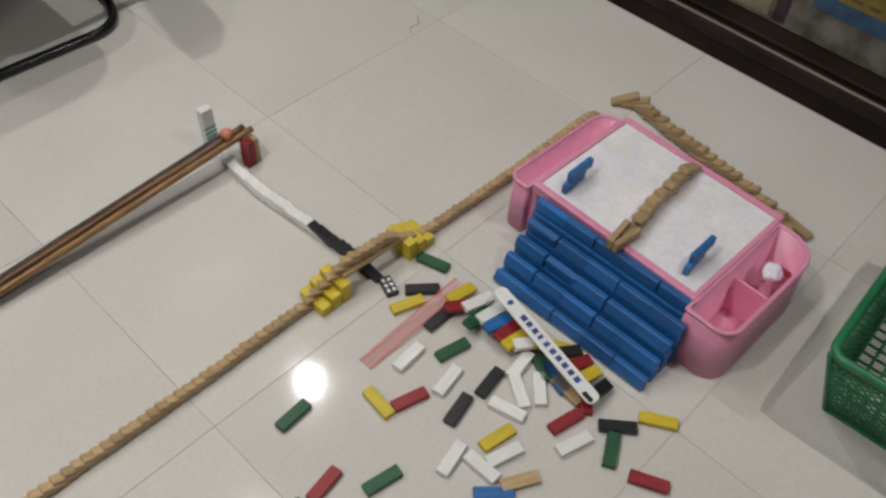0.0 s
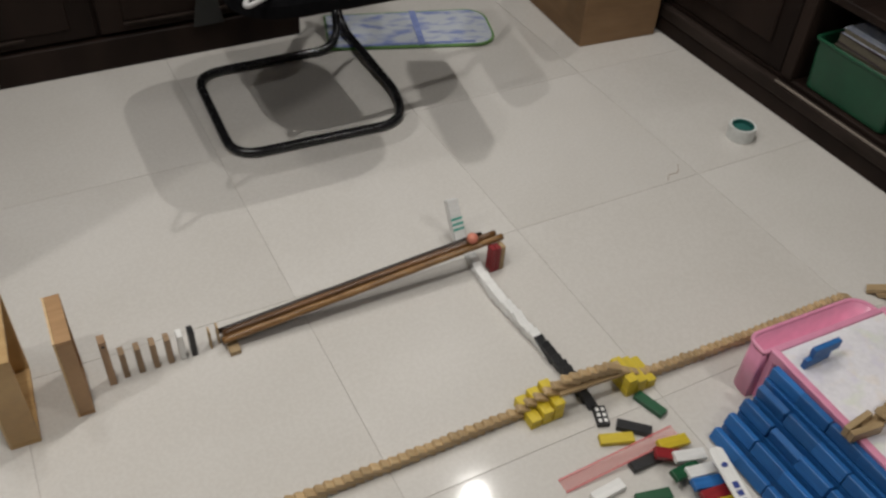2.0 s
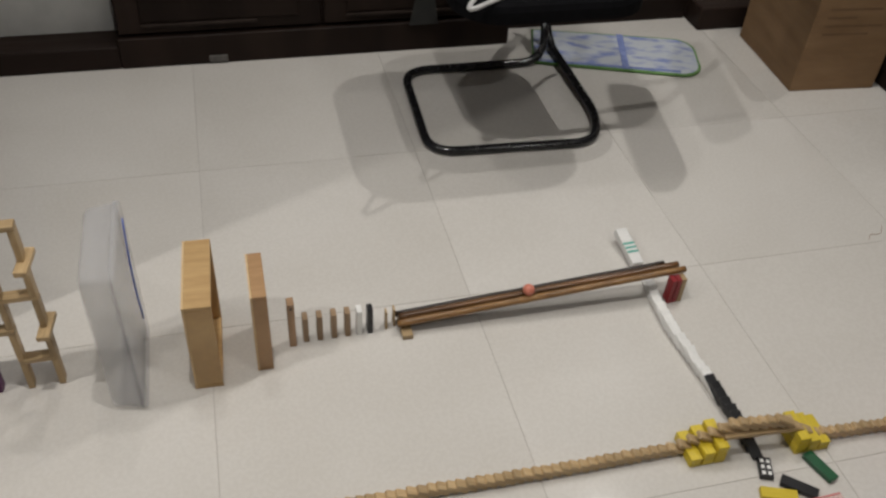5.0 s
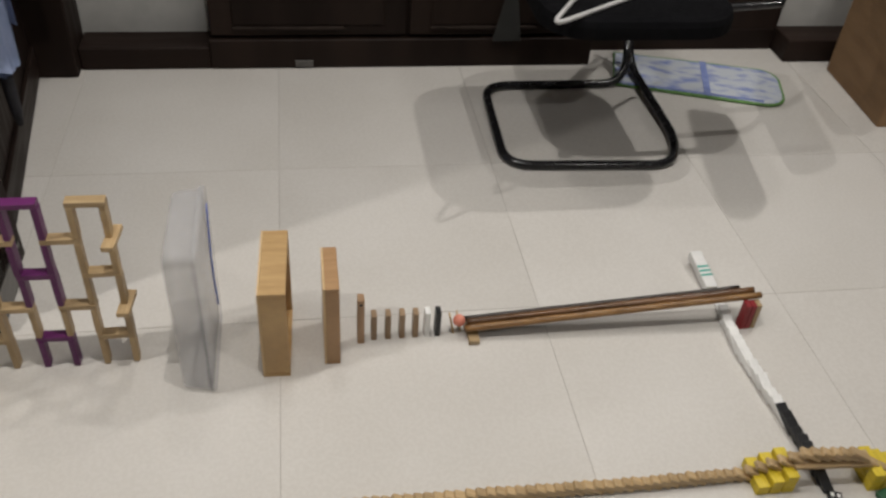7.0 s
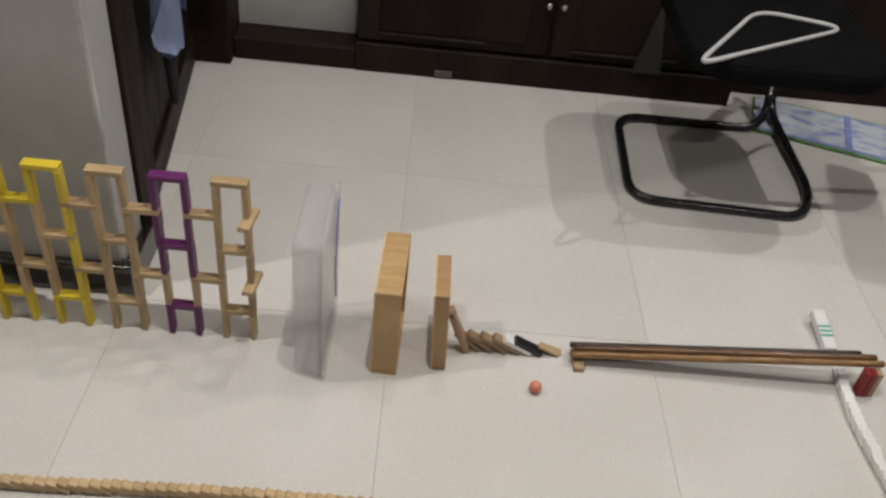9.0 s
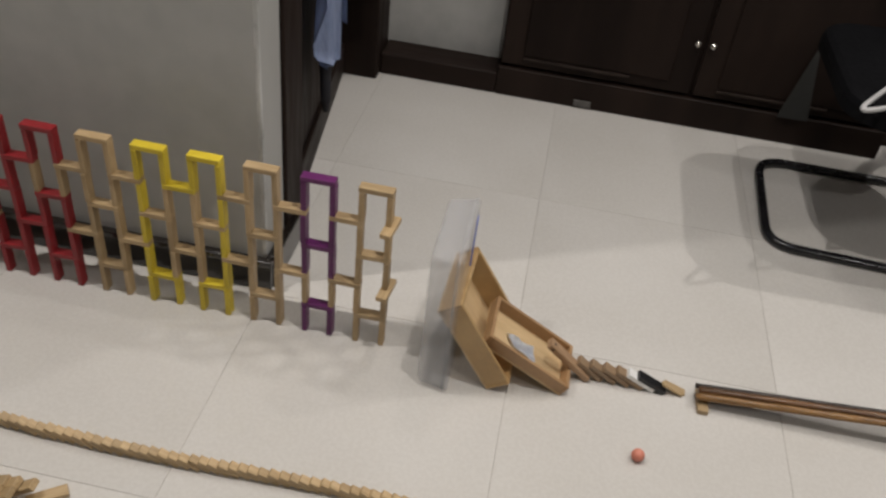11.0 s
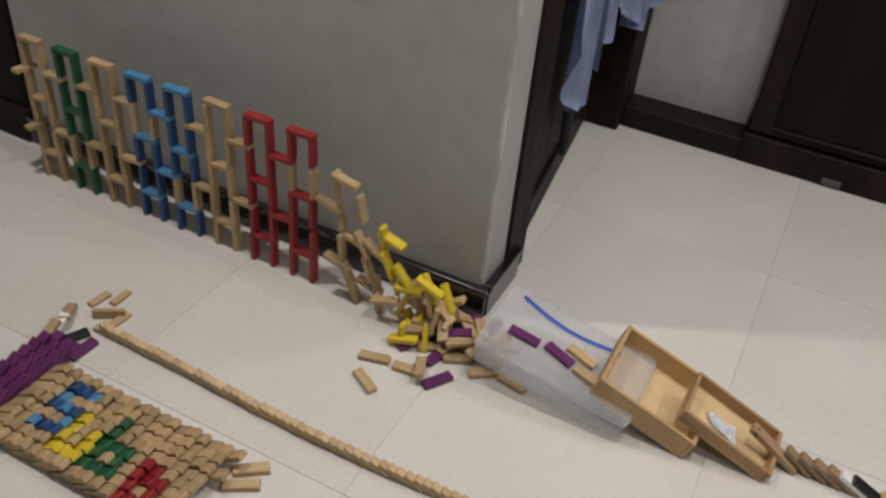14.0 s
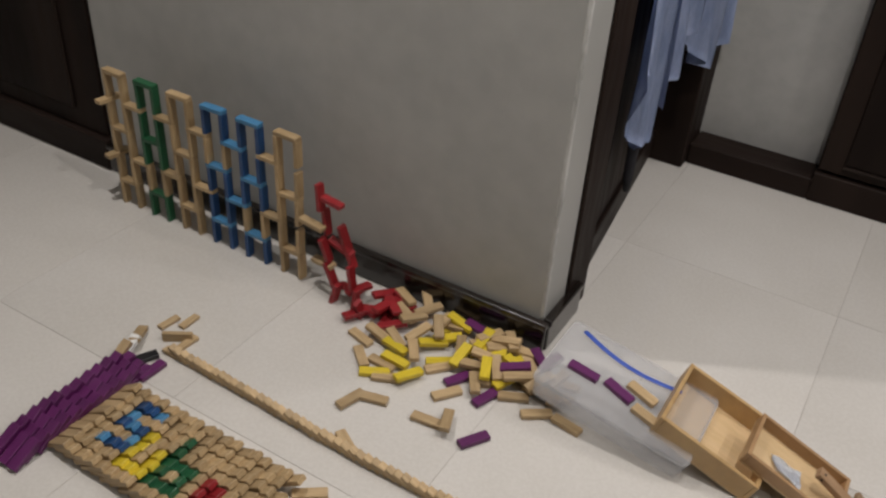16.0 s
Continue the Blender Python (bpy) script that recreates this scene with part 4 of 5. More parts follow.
tagged(part("step_core", inner, M["B"]), "blue wooden blocks stacked inside the steps", "toy blocks", "", "stuff")

# ---- ramp ----
ramp = thing("ramp", "ramp of bamboo sticks sloping down to a wooden block", "ramp", "", pose(-0.193, 0.526, 0.0))
RS, RE = Vector((0, 0, 0.026)), Vector((0.69, 0, 0.080))


def bamboo(dy, dz, mat, label, x0=0.0, x1=1.0, r=0.0078):
    pts, rad = [], []
    for k in range(41):
        u = x0 + (x1 - x0) * k / 40
        p = RS + (RE - RS) * u
        node = max(0.0, 1 - abs((u * 4.3 + dy * 30) % 1 - 0.5) / 0.04)
        pts.append((p.x, dy, p.z + dz))
        rad.append(r * (1 + 0.14 * node) * (1.04 - 0.08 * u))
    part("bamboo_stick", tube_bm(pts, rad, 12), mat, ramp, label, True)


bamboo(-0.0105, 0.0, M["bamboo"], "brown bamboo stick with knots", 0.0, 1.0, 0.0082)
bamboo(0.0075, 0.001, M["bamboo_mid"], "smoky brown bamboo stick", 0.01, 0.985, 0.0082)
bamboo(0.0185, 0.0025, M["bamboo_dark"], "dark bamboo stick", 0.0, 0.94, 0.0062)
# thin dark stick low in the gap between the two brown ones
bamboo(-0.0015, -0.0085, M["bamboo_dark"], "dark bamboo stick", 0.0, 0.97, 0.005)
block("N", pose(-0.174, 0.524, BT / 2 + 0.0002, 0, 0, 90), "flat below the bamboo ramp", "ramp supports")
block("R", pose(0.474, 0.499, BL / 2 - 0.004, 0, 0, 0) @ pose(0, 0, 0.0042) @ UP, "propping the bamboo ramp", "ramp supports")
block("R", pose(0.461, 0.499, BL / 2 - 0.004, 0, 0, 0) @ pose(0, 0, 0.0042) @ UP, "propping the bamboo ramp", "ramp supports")
block("N", pose(0.487, 0.500, BL / 2 + 0.0002, 0, 0, 0) @ UP, "propping the bamboo ramp", "ramp supports")

# ---- what is lying by the toppled field in the corner of the floor ----
for key, x, y, a in (("N", -1.992, 0.176, 84), ("N", -1.955, 0.206, 90), ("N", -1.901, 0.147, 86), ("K", -1.944, 0.047, 64), ("P", -1.897, 0.030, 88), ("N", -1.381, -0.045, 37), ("N", -1.375, -0.085, 32)):
    ob = block(key, pose(x, y, (ROW_T if x < -1.9 and key == "N" else BT) / 2 + 0.0005, 0, 0, a), "lying loose on the tiles", "loose blocks by the field")
    if x < -1.9 and key == "N":
        ob.data = LOOSE_BLOCK
block("N", pose(-1.930, 0.144, BW / 2 + 0.0004, 90, 0, 33), "on its edge on the tiles", "loose blocks by the field")
block("N", pose(-2.002, 0.092, 0.021, 0, 14, 121), "propped on the end of the purple row", "loose blocks by the field")
block("W", pose(-1.985, 0.045, 0.02, 0, 20, -80), "at the end of the purple row", "loose blocks by the field")
block("N", pose(-1.985, 0.018, 0.022, 0, 24, -85), "at the end of the purple row", "loose blocks by the field")
for x0, hi in ((-1.962, 0.010), (-1.936, 0.0), (-1.908, 0.0)):
    fallen_row([(x0, 0.0), (x0 - 0.004, -0.20), (x0 + 0.002, -0.32)], 0.027, lambda k, p: "P", "toppled beside the patterned field", "purple rows", 24, (lambda h: (lambda x: h))(hi), 11, 1.2)

# field of toppled blocks with coloured figures
DIGITS = {"B": (2, ("111", "100", "111", "001", "111")), "Y": (5, ("000", "100", "101", "101", "111")), "G": (8, ("100", "100", "111", "101", "111")), "R": (12, ("000", "110", "111", "101", "111"))}


def field_key(row, col):
    for key, (c0, rows) in DIGITS.items():
        r = row - {"B": 1, "Y": 2, "G": 2, "R": 3}[key]
        if c0 <= col < c0 + 3 and 0 <= r <= 4 and rows[r][col - c0] == "1":
            return key if key != "B" else ("C", "D", "D")[(row * 2 + col) % 3]
    return "N"


for row in range(8):
    y = -0.052 - 0.0262 * row
    rn = random.Random(40 + row)
    x_end = -1.425 + rn.uniform(-0.02, 0.025)
    for col in range(18):
        x = -1.872 + 0.0262 * col
        if x > x_end:
            break
        f = 29 + rn.uniform(-5, 5)
        block(field_key(row, col), pose(x + rn.uniform(-0.003, 0.003), y + rn.uniform(-0.001, 0.001), BL / 2 * math.sin(radians(f)) + BT / 2 * math.cos(radians(f)) + 0.0006, 0, f, 180 + rn.uniform(-4, 4)),
              "toppled in the patterned field", "toppled field")

# ---- things that move ----
MOVES = []

# the ball
ball_bm = bmesh.new()
bmesh.ops.create_uvsphere(ball_bm, u_segments=24, v_segments=14, radius=0.0138)
ball = tagged(part("ball", ball_bm, M["ball"], None, "", True), "small salmon pink ball", "ball")
BALL = [(0, 0.437, 0.526), (1.6, 0.431, 0.526), (2.0, 0.420, 0.526), (2.5, 0.388, 0.526), (3.0, 0.352, 0.526), (3.5, 0.304, 0.526), (4.0, 0.250, 0.526), (4.5, 0.187, 0.526), (5.1, 0.100, 0.526), (5.8, -0.012, 0.526),
        (6.4, -0.110, 0.526), (6.8, -0.178, 0.526), (7.0, -0.206, 0.526), (7.2, -0.222, 0.522), (7.4, -0.228, 0.515), (7.5, -0.232, 0.510), (8.0, -0.245, 0.488), (8.5, -0.263, 0.450), (9.0, -0.276, 0.421), (10.2, -0.302, 0.360), (11.5, -0.323, 0.307), (13.0, -0.335, 0.28), (16.0, -0.338, 0.272)]


def ball_rows():
    rows, ang, last = [], 0.0, None
    for t, x, y in BALL:
        on = x > -0.195
        u = min(1, max(0, (x + 0.193) / 0.69))
        z = 0.026 + 0.054 * u + 0.0185 if on else {7.0: 0.043, 7.2: 0.036, 7.4: 0.022}.get(t, 0.0138)
        if last is not None:
            ang -= math.degrees(math.hypot(x - last[0], y - last[1]) / 0.0138)
        last = (x, y)
        rows.append((t, x, y, z, ang))
    out = []
    for a, b in zip(rows, rows[1:]):
        n = max(1, math.ceil(abs(b[4] - a[4]) / 80))
        for k in range(n):
            q = k / n
            v = [p + (w - p) * q for p, w in zip(a, b)]
            out.append((v[0], pose(v[1], v[2], v[3], 0, v[4], 0)))
    out.append((rows[-1][0], pose(rows[-1][1], rows[-1][2], rows[-1][3], 0, rows[-1][4], 0)))
    return out


MOVES.append((ball, ball_rows()))

# the white printed box that is knocked over behind the ramp
wbox = thing("white_box", "small white box with teal printed stripes", "box", "", pose(0.44, 0.615, 0))
part("body", box_bm(-0.015, 0.015, -0.022, 0.0, 0.0, 0.113, 0.0015), M["W"], wbox)
for k in range(3):
    part("stripe", box_bm(-0.0153, 0.0153, -0.0224, -0.0221, 0.034 + 0.013 * k, 0.040 + 0.013 * k), M["teal_print"], wbox, "teal printed stripe")
MOVES.append((wbox, [(t, pose(0.44 - 0.006 * a / 78, 0.618, 0, -a, 0, 3 * a / 78)) for t, a in ((0, 2), (0.8, 5), (1.3, 10), (1.7, 20), (2.0, 33), (2.2, 46), (2.4, 60), (2.7, 73), (3.0, 78), (3.4, 79), (16, 79))]))

# small standing blocks between the ramp and the thin box
STAND = [("T", -0.401), ("T", -0.370), ("T", -0.339), ("T", -0.309), ("W", -0.283), ("K", -0.259)]
START = {5: 7.0, 4: 7.18, 3: 7.3, 2: 7.48, 1: 7.62, 0: 7.75}
for k, (key, hx) in enumerate(STAND):
    ob = block(key, tipped(hx, 0.534, 0) @ UP, "in the short standing row", "short row")
    t0, fin = START[k], (54, 57, 59, 61, 63, 64)[k]
    rows = [(0, 0), (t0, 0), (t0 + 0.15, 9), (t0 + 0.3, 22), (t0 + 0.5, 36), (t0 + 0.8, 45), (8.6 if k else 8.8, fin - 4), (9.6, fin - 1), (11.3, fin), (16, fin)]
    MOVES.append((ob, [(t, tipped(hx, 0.534, a) @ UP) for t, a in rows]))
for k, hx in enumerate((-0.218, -0.199)):
    ob = tagged(part("splint", box_bm(-0.026, 0.026, -0.0085, 0.0085, -0.0021, 0.0021, 0.0005), M["N"]), "thin natural wooden splint at the foot of the ramp", "splint", "splints")
    fin = (68, 74)[k]
    rows = [(0, 0), (6.85, 0), (7.0, 12), (7.15, 35), (7.3, 55), (7.5, fin - 3), (7.8, fin), (16, fin)]
    MOVES.append((ob, [(t, tipped(hx - 0.012 * a / fin * k, 0.536 + 0.006 * k, a * (0.96 - 0.02 * k), 0.052, 0.0046) @ UP @ pose(0, 0, 0, 10 * a / fin * (1 - 2 * k), 0, 0)) for t, a in rows]))

# tall plank with a hole, before the thin box
plank = thing("tall_plank", "tall narrow wooden plank with a black disc for the shaded hole", "plank", "", pose(0, 0, 0))
part("body", box_bm(-0.0075, 0.0075, -0.0125, 0.0125, -0.064, 0.064, 0.0012), M["plank_wood"], plank)
# flat black discs stand for the shade inside the hole
hole = prism_bm([(0.0032 * math.cos(q * math.pi / 6), 0.0032 * math.sin(q * math.pi / 6)) for q in range(12)], 0.0, 0.0004)
bmesh.ops.transform(hole, matrix=pose(0.0076, 0, 0.052, 0, 90, 0), verts=hole.verts)
part("hole", hole, M["K"], plank, "black disc for the shaded hole")
hole = prism_bm([(0.0032 * math.cos(q * math.pi / 6), 0.0032 * math.sin(q * math.pi / 6)) for q in range(12)], 0.0, 0.0004)
bmesh.ops.transform(hole, matrix=pose(0, -0.0126, 0.052, 90, 0, 0), verts=hole.verts)
part("hole", hole, M["K"], plank, "black disc for the shaded hole")
MOVES.append((plank, [(t, tipped(-0.432, 0.526, a, 0.128, 0.015)) for t, a in ((0, 0), (8.0, 0), (8.15, 5), (8.3, 14), (8.42, 20), (8.9, 21), (9.2, 25), (9.6, 36), (10.3, 46), (11.3, 52), (12.5, 55), (14, 57), (16, 57))]))


def open_box(name, label, w, d, h, wall, wood, base):
    """A shallow box standing on its end: closed at x = 0, open towards +x."""
    b = thing(name, label, "box", "", pose(0, 0, 0))
    part("base_panel", box_bm(0.0, 0.004, 0.0005, d - 0.0005, 0.0005, h - 0.0005), base, b, "pale plywood base")
    part("end_wall", box_bm(0.0042, w, 0.0, d, 0.0, wall, 0.001), wood, b)
    part("end_wall", box_bm(0.0042, w, 0.0, d, h - wall, h, 0.001), wood, b)
    part("side_wall", box_bm(0.0042, w, 0.0, wall, wall + 0.0003, h - wall - 0.0003, 0.001), wood, b)
    part("side_wall", box_bm(0.0042, w, d - wall, d, wall + 0.0003, h - wall - 0.0003, 0.001), wood, b)
    return b


thin = open_box("thin_wooden_box", "thin open wooden box with a paper scrap inside", 0.033, 0.134, 0.215, 0.008, M["tray_wood_dark"], M["tray_base"])
scrap = bmesh.new()
gv = []
for r in range(6):
    gv.append([scrap.verts.new((0.007 + 0.009 * abs(math.sin(r * 2.3 + k * 1.9)), 0.026 + (0.012 - 0.0013 * r) * k + 0.004 * r, 0.082 + 0.014 * r + 0.003 * k)) for k in range(5)])
for r in range(5):
    for k in range(4):
        scrap.faces.new((gv[r][k], gv[r][k + 1], gv[r + 1][k + 1], gv[r + 1][k]))
bmesh.ops.solidify(scrap, geom=scrap.faces[:], thickness=0.0006)
part("paper_scrap", scrap, M["paper"], thin, "crumpled pale blue paper scrap")
MOVES.append((thin, [(t, pose(-0.505 + 0.024 * a / 70, 0.459, 0, 0, -a, 0)) for t, a in ((0, 0), (8.3, 0), (8.5, 1), (8.9, 2), (9.2, 6), (9.5, 18), (9.8, 34), (10.2, 47), (10.7, 57), (11.3, 62), (12.0, 64.5), (13.0, 67), (14.0, 68.5), (16, 68.5))]))
wide = open_box("wooden_box", "deep open wooden box standing on its end", 0.056, 0.201, 0.233, 0.009, M["tray_wood"], M["tray_base"])
MOVES.append((wide, [(t, pose(-0.634 - 0.010 * min(1, a / 36), 0.434, 0, 0, -a, -2 + a / 40)) for t, a in ((0, 0), (9.5, 0), (9.8, 6), (10.2, 18), (10.7, 30), (11.3, 34.5), (11.6, 37.5), (12.0, 46), (12.5, 59), (13.0, 66), (13.5, 70), (14.0, 71.5), (16, 71.5))]))

# frosted plastic box with a blue strip
pbox = thing("plastic_box", "frosted clear plastic box with a blue strip", "plastic box", "", pose(0, 0, 0))
PW, PD, PH, TH = 0.067, 0.228, 0.363, 0.0022


part("tub", shell_bm(PW - 0.01, PW, PD, PH, 0.015, TH), M["frosted"], pbox, "frosted clear tub", True)
lid = prism_bm(rounded_rect(-0.002, PD + 0.002, -0.0, PH + 0.002, 0.016), 0.0, 0.009, 0.002)
bmesh.ops.transform(lid, matrix=Matrix(((0, 0, 1, PW - 0.0095), (1, 0, 0, 0), (0, 1, 0, 0), (0, 0, 0, 1))), verts=lid.verts)
part("lid", lid, M["frosted"], pbox, "frosted clear lid")
part("lid_rim", tube_bm([(PW - 0.010, a, b) for a, b in rounded_rect(-0.001, PD + 0.001, 0.001, PH + 0.001, 0.016)], 0.003, 8, True), M["frosted"], pbox, "", True)
strip = tube_bm([(0, PD - 0.022 - 0.024 * math.sin(math.pi * u / 12) - 0.02 * u / 12, 0.33 - 0.25 * u / 12) for u in range(13)], 0.0066, 8)
bmesh.ops.transform(strip, matrix=pose(PW - 0.0004, 0, 0) @ Matrix.Diagonal((0.25, 1, 1, 1)), verts=strip.verts)
part("blue_strip", strip, M["strip_blue"], pbox, "blue sealing strip", True)
PL = ((0, 0, -0.793), (11.0, 0, -0.793), (11.3, 5, -0.798), (11.5, 10.5, -0.801), (11.7, 15, -0.801), (11.9, 21, -0.797), (12.0, 25.5, -0.793), (12.2, 36.5, -0.783), (12.5, 51, -0.770),
      (12.8, 65, -0.770), (13.0, 72, -0.772), (13.2, 77, -0.774), (13.5, 79.8, -0.775), (14.0, 80.5, -0.775), (16, 80.5, -0.775))
MOVES.append((pbox, [(t, pose(x, 0.399, 0, 0, -a, 0)) for t, a, x in PL]))

# ---- the wall of block towers ----
TOWERS = ["N", "P", "N", "Y", "Y", "N", "R", "R", "N", "B", "B", "N", "G", "N"]
PITCH, TX0, TY, LV = 0.0596, -0.896, 0.512, 0.0838
PLAIN = {("P", 2), ("G", 2)}


def leg_key(i, level, side):
    c = TOWERS[i]
    if (c, level) in PLAIN or (i == 6 and level == 4) or (i == 9 and level == 2) or (i == 10 and level == 4):
        return "N"
    if c == "Y" and level in (2, 3, 4) and side != (0 if i == 3 else 1):
        return "N"
    return "D" if c == "B" else c


tower_pieces = []
rt = random.Random(21)
for i in range(14):
    for level in range(1, 6):
        for side in (0, 1):
            x = TX0 - PITCH * (2 * i + side)
            m = pose(x + rt.uniform(-0.0012, 0.0012), TY + rt.uniform(-0.002, 0.002), (level - 1) * LV + BL / 2, 0, 0, rt.uniform(-3, 3)) @ UP
            key = leg_key(i, level, side)
            tower_pieces.append((i, level - 0.5, side, key, block(key, m, "standing in the tall pierced wall", "pierced block wall")))
        xm = TX0 - PITCH * (2 * i + 0.5)
        zz = level * LV - BT / 2
        if level % 2 == 1:
            key = {"B": "C", "Y": "N" if level == 3 else "Y"}.get(TOWERS[i], TOWERS[i])
            tower_pieces.append((i, level, 0.5, key, block(key, pose(xm, TY, zz, 0, 0, rt.uniform(-2, 2)), "laid across two uprights", "pierced block wall")))
        else:
            if i == 0:
                tower_pieces.append((0, level, 0, "N", block("N", pose(TX0 + 0.003, TY - 0.004, zz, 0, 0, 84), "laid at the end of the pierced wall", "pierced block wall")))
            if i < 13:
                same = TOWERS[i] == TOWERS[i + 1]
                key = {"B": "C"}.get(TOWERS[i], TOWERS[i]) if same and not (TOWERS[i] == "Y" and level == 2) else "N"
                tower_pieces.append((i, level, 0.5, key, block(key, pose(xm - PITCH, TY, zz, 0, 0, rt.uniform(-2, 2)), "laid across two uprights", "pierced block wall")))
            else:
                tower_pieces.append((13, level, 1, "N", block("N", pose(TX0 - PITCH * 27 - 0.003, TY - 0.004, zz, 0, 0, 84), "laid at the end of the pierced wall", "pierced block wall")))

# resting places in the fallen heap: x, y, turn, layer
SLOT = {
    "N": [(-1.304, 0.352, 54, 0), (-1.263, 0.406, -58, 1), (-1.105, 0.41, 36, 0),
          (-1.383, 0.506, 95, 2), (-1.382, 0.452, 40, 1), (-1.363, 0.416, 50, 0), (-1.304, 0.499, -36, 2), (-1.254, 0.563, -18, 2),
          (-1.245, 0.434, 26, 0), (-1.173, 0.428, 27, 0), (-1.302, 0.548, 62, 3), (-1.184, 0.489, -26, 0), (-1.035, 0.418, -9, 0)],
    "N2": [(-1.623, 0.377, -8, 0), (-1.577, 0.398, -15, 0), (-1.54, 0.421, -6, 1), (-1.497, 0.432, -30, 1), (-1.457, 0.469, 72, 2),
          (-1.433, 0.41, -53, 2), (-1.536, 0.342, -41, 0), (-1.482, 0.351, -3, 0), (-1.445, 0.317, 25, 0), 
          (-1.472, 0.214, 74, 0), (-1.42, 0.502, -56, 3), (-1.507, 0.591, -51, 2), (-1.428, 0.533, 81, 2)],
    "N0": [(-1.402, 0.103, -31, 0), (-1.297, 0.256, 7, 0), (-1.433, 0.244, 15, 0), (-1.254, 0.268, -69, 1)],
    "Y": [(-1.456, 0.368, -3, 1), (-1.479, 0.316, 31, 0), (-1.402, 0.342, 63, 1), (-1.414, 0.469, 44, 1), (-1.33, 0.456, 88, 2),
          (-1.371, 0.435, 35, 0), (-1.276, 0.491, -47, 2), (-1.228, 0.507, 48, 1), (-1.206, 0.455, 65, 1), (-1.391, 0.559, -5, 2),
          (-1.282, 0.562, 45, 1), (-1.482, 0.408, -9, 1)],
    "P": [(-1.306, 0.409, 60, 0), (-1.224, 0.391, 71, 0), (-1.183, 0.264, 58, 0), (-1.345, 0.567, -6, 2), (-1.22, 0.565, 0, 1),
          (-1.223, 0.515, 54, 0)],
    "R": [(-1.632, 0.455, 64, 1), (-1.607, 0.548, 60, 2), (-1.551, 0.556, -20, 2), (-1.512, 0.534, 54, 1), (-1.668, 0.515, 68, 3),
          (-1.59, 0.5, 80, 1), (-1.56, 0.51, -35, 3), (-1.62, 0.5, 20, 0)],
}
for name in ("N", "N2"):
    SLOT[name].sort(key=lambda v: -v[0])
SLOT["P"].sort(key=lambda v: v[1], reverse=True)
ON_BOX = {"P": [(-1.039, 0.482, 0.116, -1), (-0.954, 0.482, 0.103, -16)], "N": [(-0.910, 0.510, 0.097, -14), (-0.878, 0.454, 0.092, -12)]}
SPREAD = {"N": (-1.42, -1.02, 0.41, 0.575), "P": (-1.24, -1.09, 0.47, 0.58), "Y": (-1.42, -1.14, 0.44, 0.575), "R": (-1.70, -1.52, 0.46, 0.575)}
T0 = [11.64, 12.05, 12.42, 12.92, 13.12, 13.38, 14.2, 15.0]
LEAN = [-9, 9, 26, 28, 28, 30, 26, 24]
rf = random.Random(77)
used = {k: 0 for k in list(SLOT) + ["boxN", "boxP"]}


def resting(i, key, level):
    if i <= 1 and key in ON_BOX and level > 3.6 and used["box" + key] < 2:
        x, y, z, a = ON_BOX[key][used["box" + key]]
        used["box" + key] += 1
        return pose(x, y, z, 0, 9, a)
    name = "N2" if key == "N" and i >= 4 and used["N2"] < len(SLOT["N2"]) else key
    if key == "N" and i <= 1 and used["N0"] < len(SLOT["N0"]):
        x, y, a, lay = SLOT["N0"][used["N0"]]
        used["N0"] += 1
    elif used[name] < len(SLOT[name]) and rf.random() < (0.35 if key == "N" and i >= 5 else 0.85) and not (key == "N" and i <= 2 and SLOT[name][used[name]][0] < -1.26):
        x, y, a, lay = SLOT[name][used[name]]
        used[name] += 1
    else:
        x0, x1, y0, y1 = SPREAD[key]
        if key == "N" and i <= 2:
            x0, x1, y0 = -1.30, -1.08, 0.45
        if key == "N" and i >= 5:
            x0, x1, y0, y1 = -1.56, -1.33, 0.47, 0.585
        x, y, a, lay = rf.uniform(x0, x1), rf.uniform(y0, y1), rf.uniform(0, 180), rf.choice((0, 1, 2, 3) if key == "N" and i >= 5 else (0, 1, 1, 2, 2, 3))
    tilt = 0 if lay == 0 else rf.uniform(-14, 14)
    return pose(x, y, BT / 2 + 0.0008 + (BT * 0.95) * lay + abs(math.sin(radians(tilt))) * 0.02, rf.uniform(-4, 4) if lay else 0, tilt, a)


def pushed(end, t):
    """Where a piece that comes to rest at end lies at time t, while the growing heap still pushes it outwards."""
    x, y, z = end.translation
    out = max(0.0, 0.47 - y)
    left = (1 - min(1.0, max(0.0, (t - 13.4) / 1.8))) ** 1.6
    return Vector((x + 0.75 * max(0.0, -1.19 - x) * min(1.0, out / 0.2) * left, y + 0.9 * out * left, z))


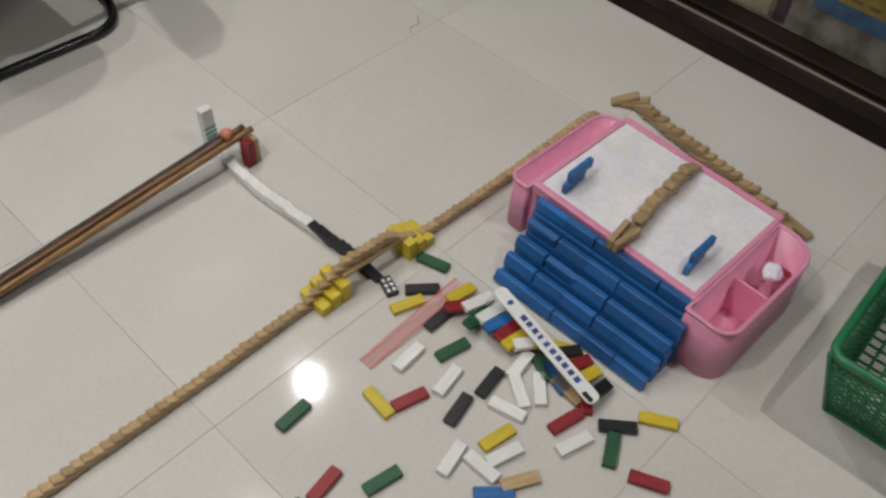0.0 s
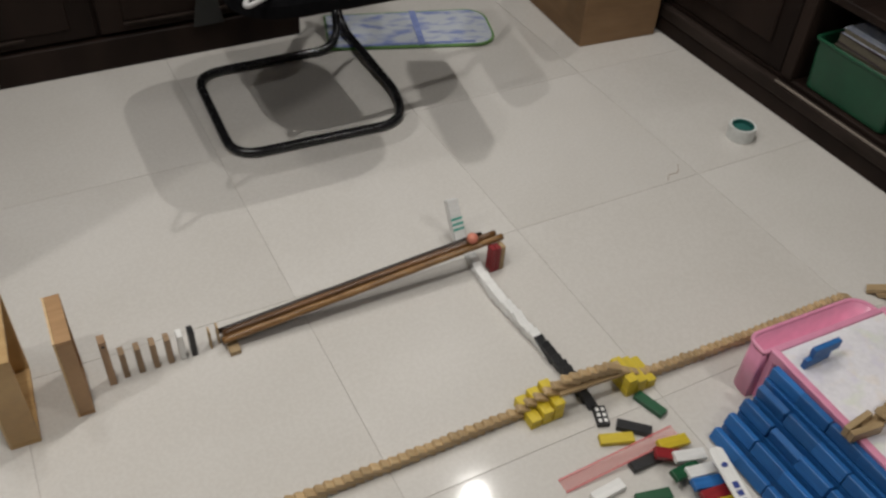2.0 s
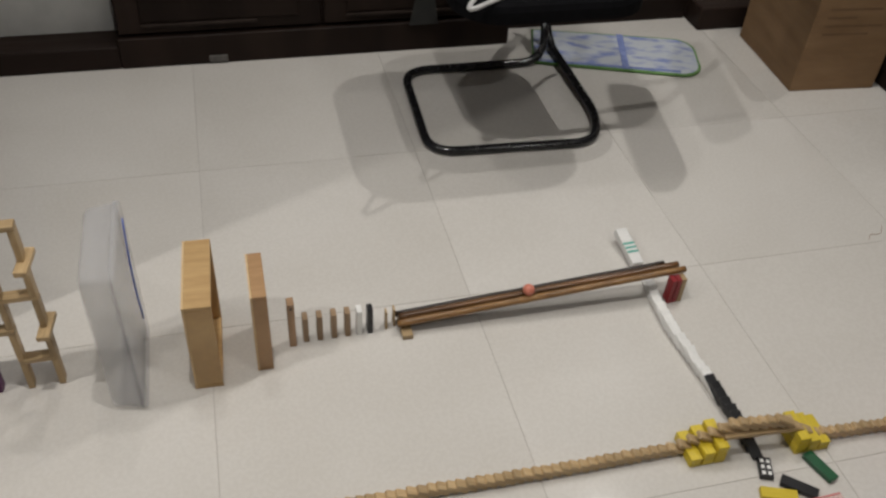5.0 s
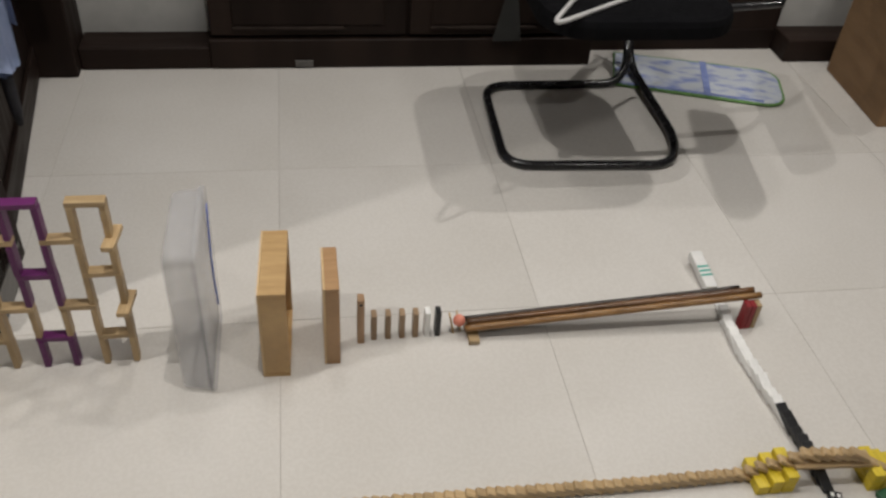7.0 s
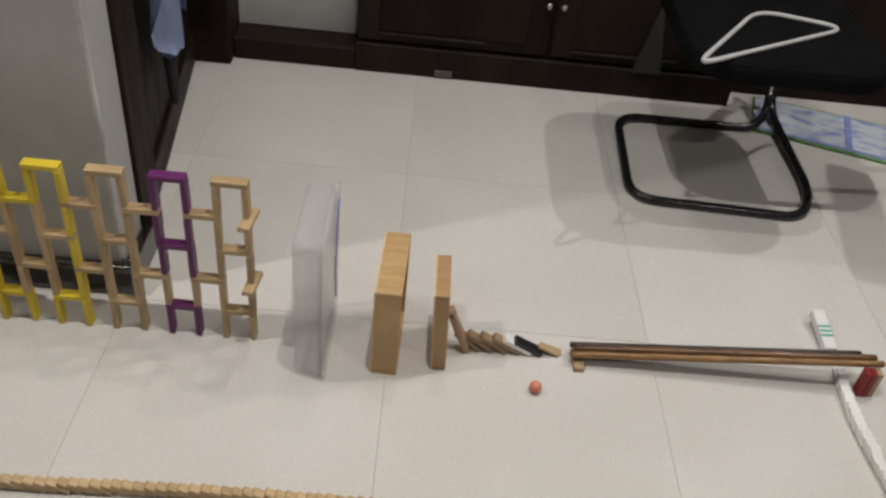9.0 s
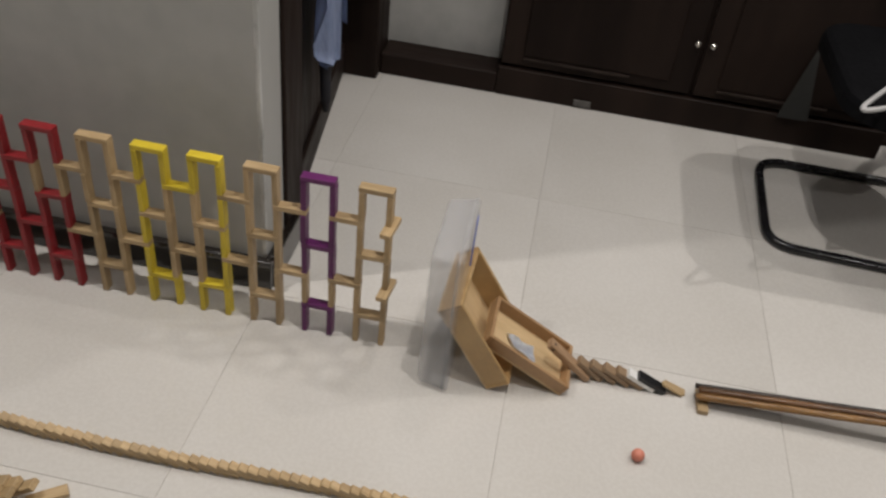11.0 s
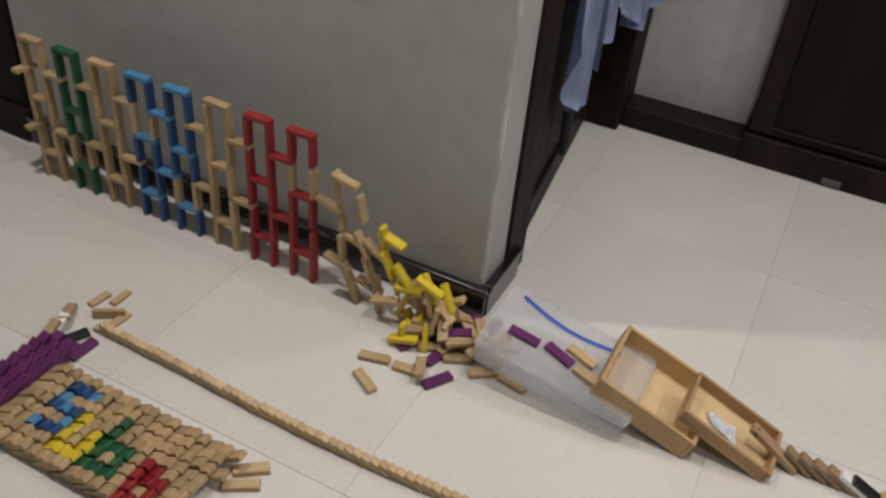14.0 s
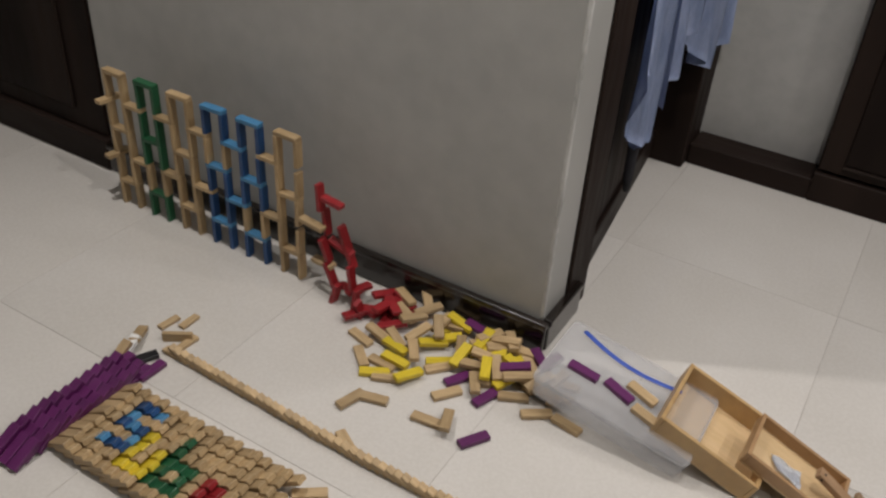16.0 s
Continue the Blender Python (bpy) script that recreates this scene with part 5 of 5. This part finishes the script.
def fall_rows(start, end, x_pivot, level, lean, jumble, t0, t_crumple, t_drop, squash, kicked):
    """Held until t0; sinks and tilts with its crumpling tower during t_crumple, tumbles into the heap during t_drop, then is pushed out."""
    z0 = start.translation.z
    side = start.translation.x - x_pivot

    def crumpled(u):
        if kicked:
            tilt = (-lean if level != int(level) else lean) * u ** 1.2
            z = z0 * (1 - squash * u ** 1.7) - max(0.0, side) * 0.9 * u
            x = start.translation.x + (0.015 + 0.11 * (0.42 - z0) / 0.42) * u ** 1.3
            shift = Matrix.Translation((x, start.translation.y + jumble[3] * u, max(BL * 0.3, z)))
            return shift @ pose(0, 0, 0, jumble[0] * u, tilt + jumble[1] * u * u, jumble[2] * u) @ start.to_3x3().to_4x4()
        turn = radians(lean) * u ** 1.3
        z = z0 * (1 - squash * u ** 1.9)
        x = x_pivot + side * math.cos(turn) + (z - 0.02) * math.sin(turn) * 0.8
        shift = Matrix.Translation((x, start.translation.y + jumble[3] * u, max(BL * 0.4, z - side * math.sin(turn) * 0.6)))
        return shift @ pose(0, 0, 0, jumble[0] * u, lean * u ** 1.3 + jumble[1] * u * u, jumble[2] * u) @ start.to_3x3().to_4x4()
    rows = [(0.0, start), (round(t0, 2), start)]
    for k in range(1, 7):
        rows.append((round(t0 + t_crumple * k / 6, 3), crumpled(k / 6)))
    mid = rows[-1][1]
    landing = t0 + t_crumple + t_drop
    a, b = mid.to_translation(), pushed(end, landing)
    qa, qb = mid.to_quaternion(), end.to_quaternion()
    if qa.dot(qb) < 0:
        qb.negate()
    n = max(3, round(t_drop / 0.1))
    for k in range(1, n + 1):
        u = k / n
        p = a.lerp(b, 1 - (1 - u) ** 1.4)
        p.z = a.z + (b.z - a.z) * u ** 1.3
        rows.append((round(t0 + t_crumple + t_drop * u, 3), Matrix.LocRotScale(p, qa.slerp(qb, u), None)))
    slides = [t for t in (13.2, 13.4, 13.6, 13.8, 14.0, 14.2, 14.4, 14.6, 14.8, 15.0, 15.2) if t > landing + 0.08]
    rows += [(t, Matrix.LocRotScale(pushed(end, t), qb, None)) for t in slides]
    rows.append((max(16.0, rows[-1][0] + 0.5), end))
    return rows


CRUMPLE = [0.85, 0.62, 0.78, 0.78, 0.8, 0.8, 0.85, 1.1]
SQUASH = [0.36, 0.36, 0.52, 0.62, 0.62, 0.68, 0.62, 0.72]
SLOW = [0.1, 0.05, 0.35, 0.4, 0.35, 0.3, 0.2, 0.3]
for i, level, side, key, ob in tower_pieces:
    if i > 7:
        continue
    end = resting(i, key, level)
    low = max(0.0, 1 - level / 3)
    loose = 26 + 46 * low if i > 1 else 40 + 26 * low
    jumble = (rf.uniform(-10, 10) * (1 + low), rf.uniform(-loose, loose), rf.uniform(-14, 14), rf.uniform(-0.03, 0.008) * (1 + low))
    drop = 0.14 + 0.05 * level + rf.uniform(0, 0.08) + SLOW[i]
    early = -0.05 * low + 0.03 * level + (0.1 * side if i > 1 else 0.0) + (0.15 * side if i == 7 else 0.0)
    MOVES.append((ob, fall_rows(ob.matrix_basis.copy(), end, TX0 - PITCH * (2 * i + 0.5), level, LEAN[i] * (1 - 0.4 * side), jumble,
                                T0[i] + early + rf.uniform(0, 0.04), CRUMPLE[i], drop, SQUASH[i], i > 1)))


def motions():
    for ob, rows in MOVES:
        walk(ob, rows)


motions()
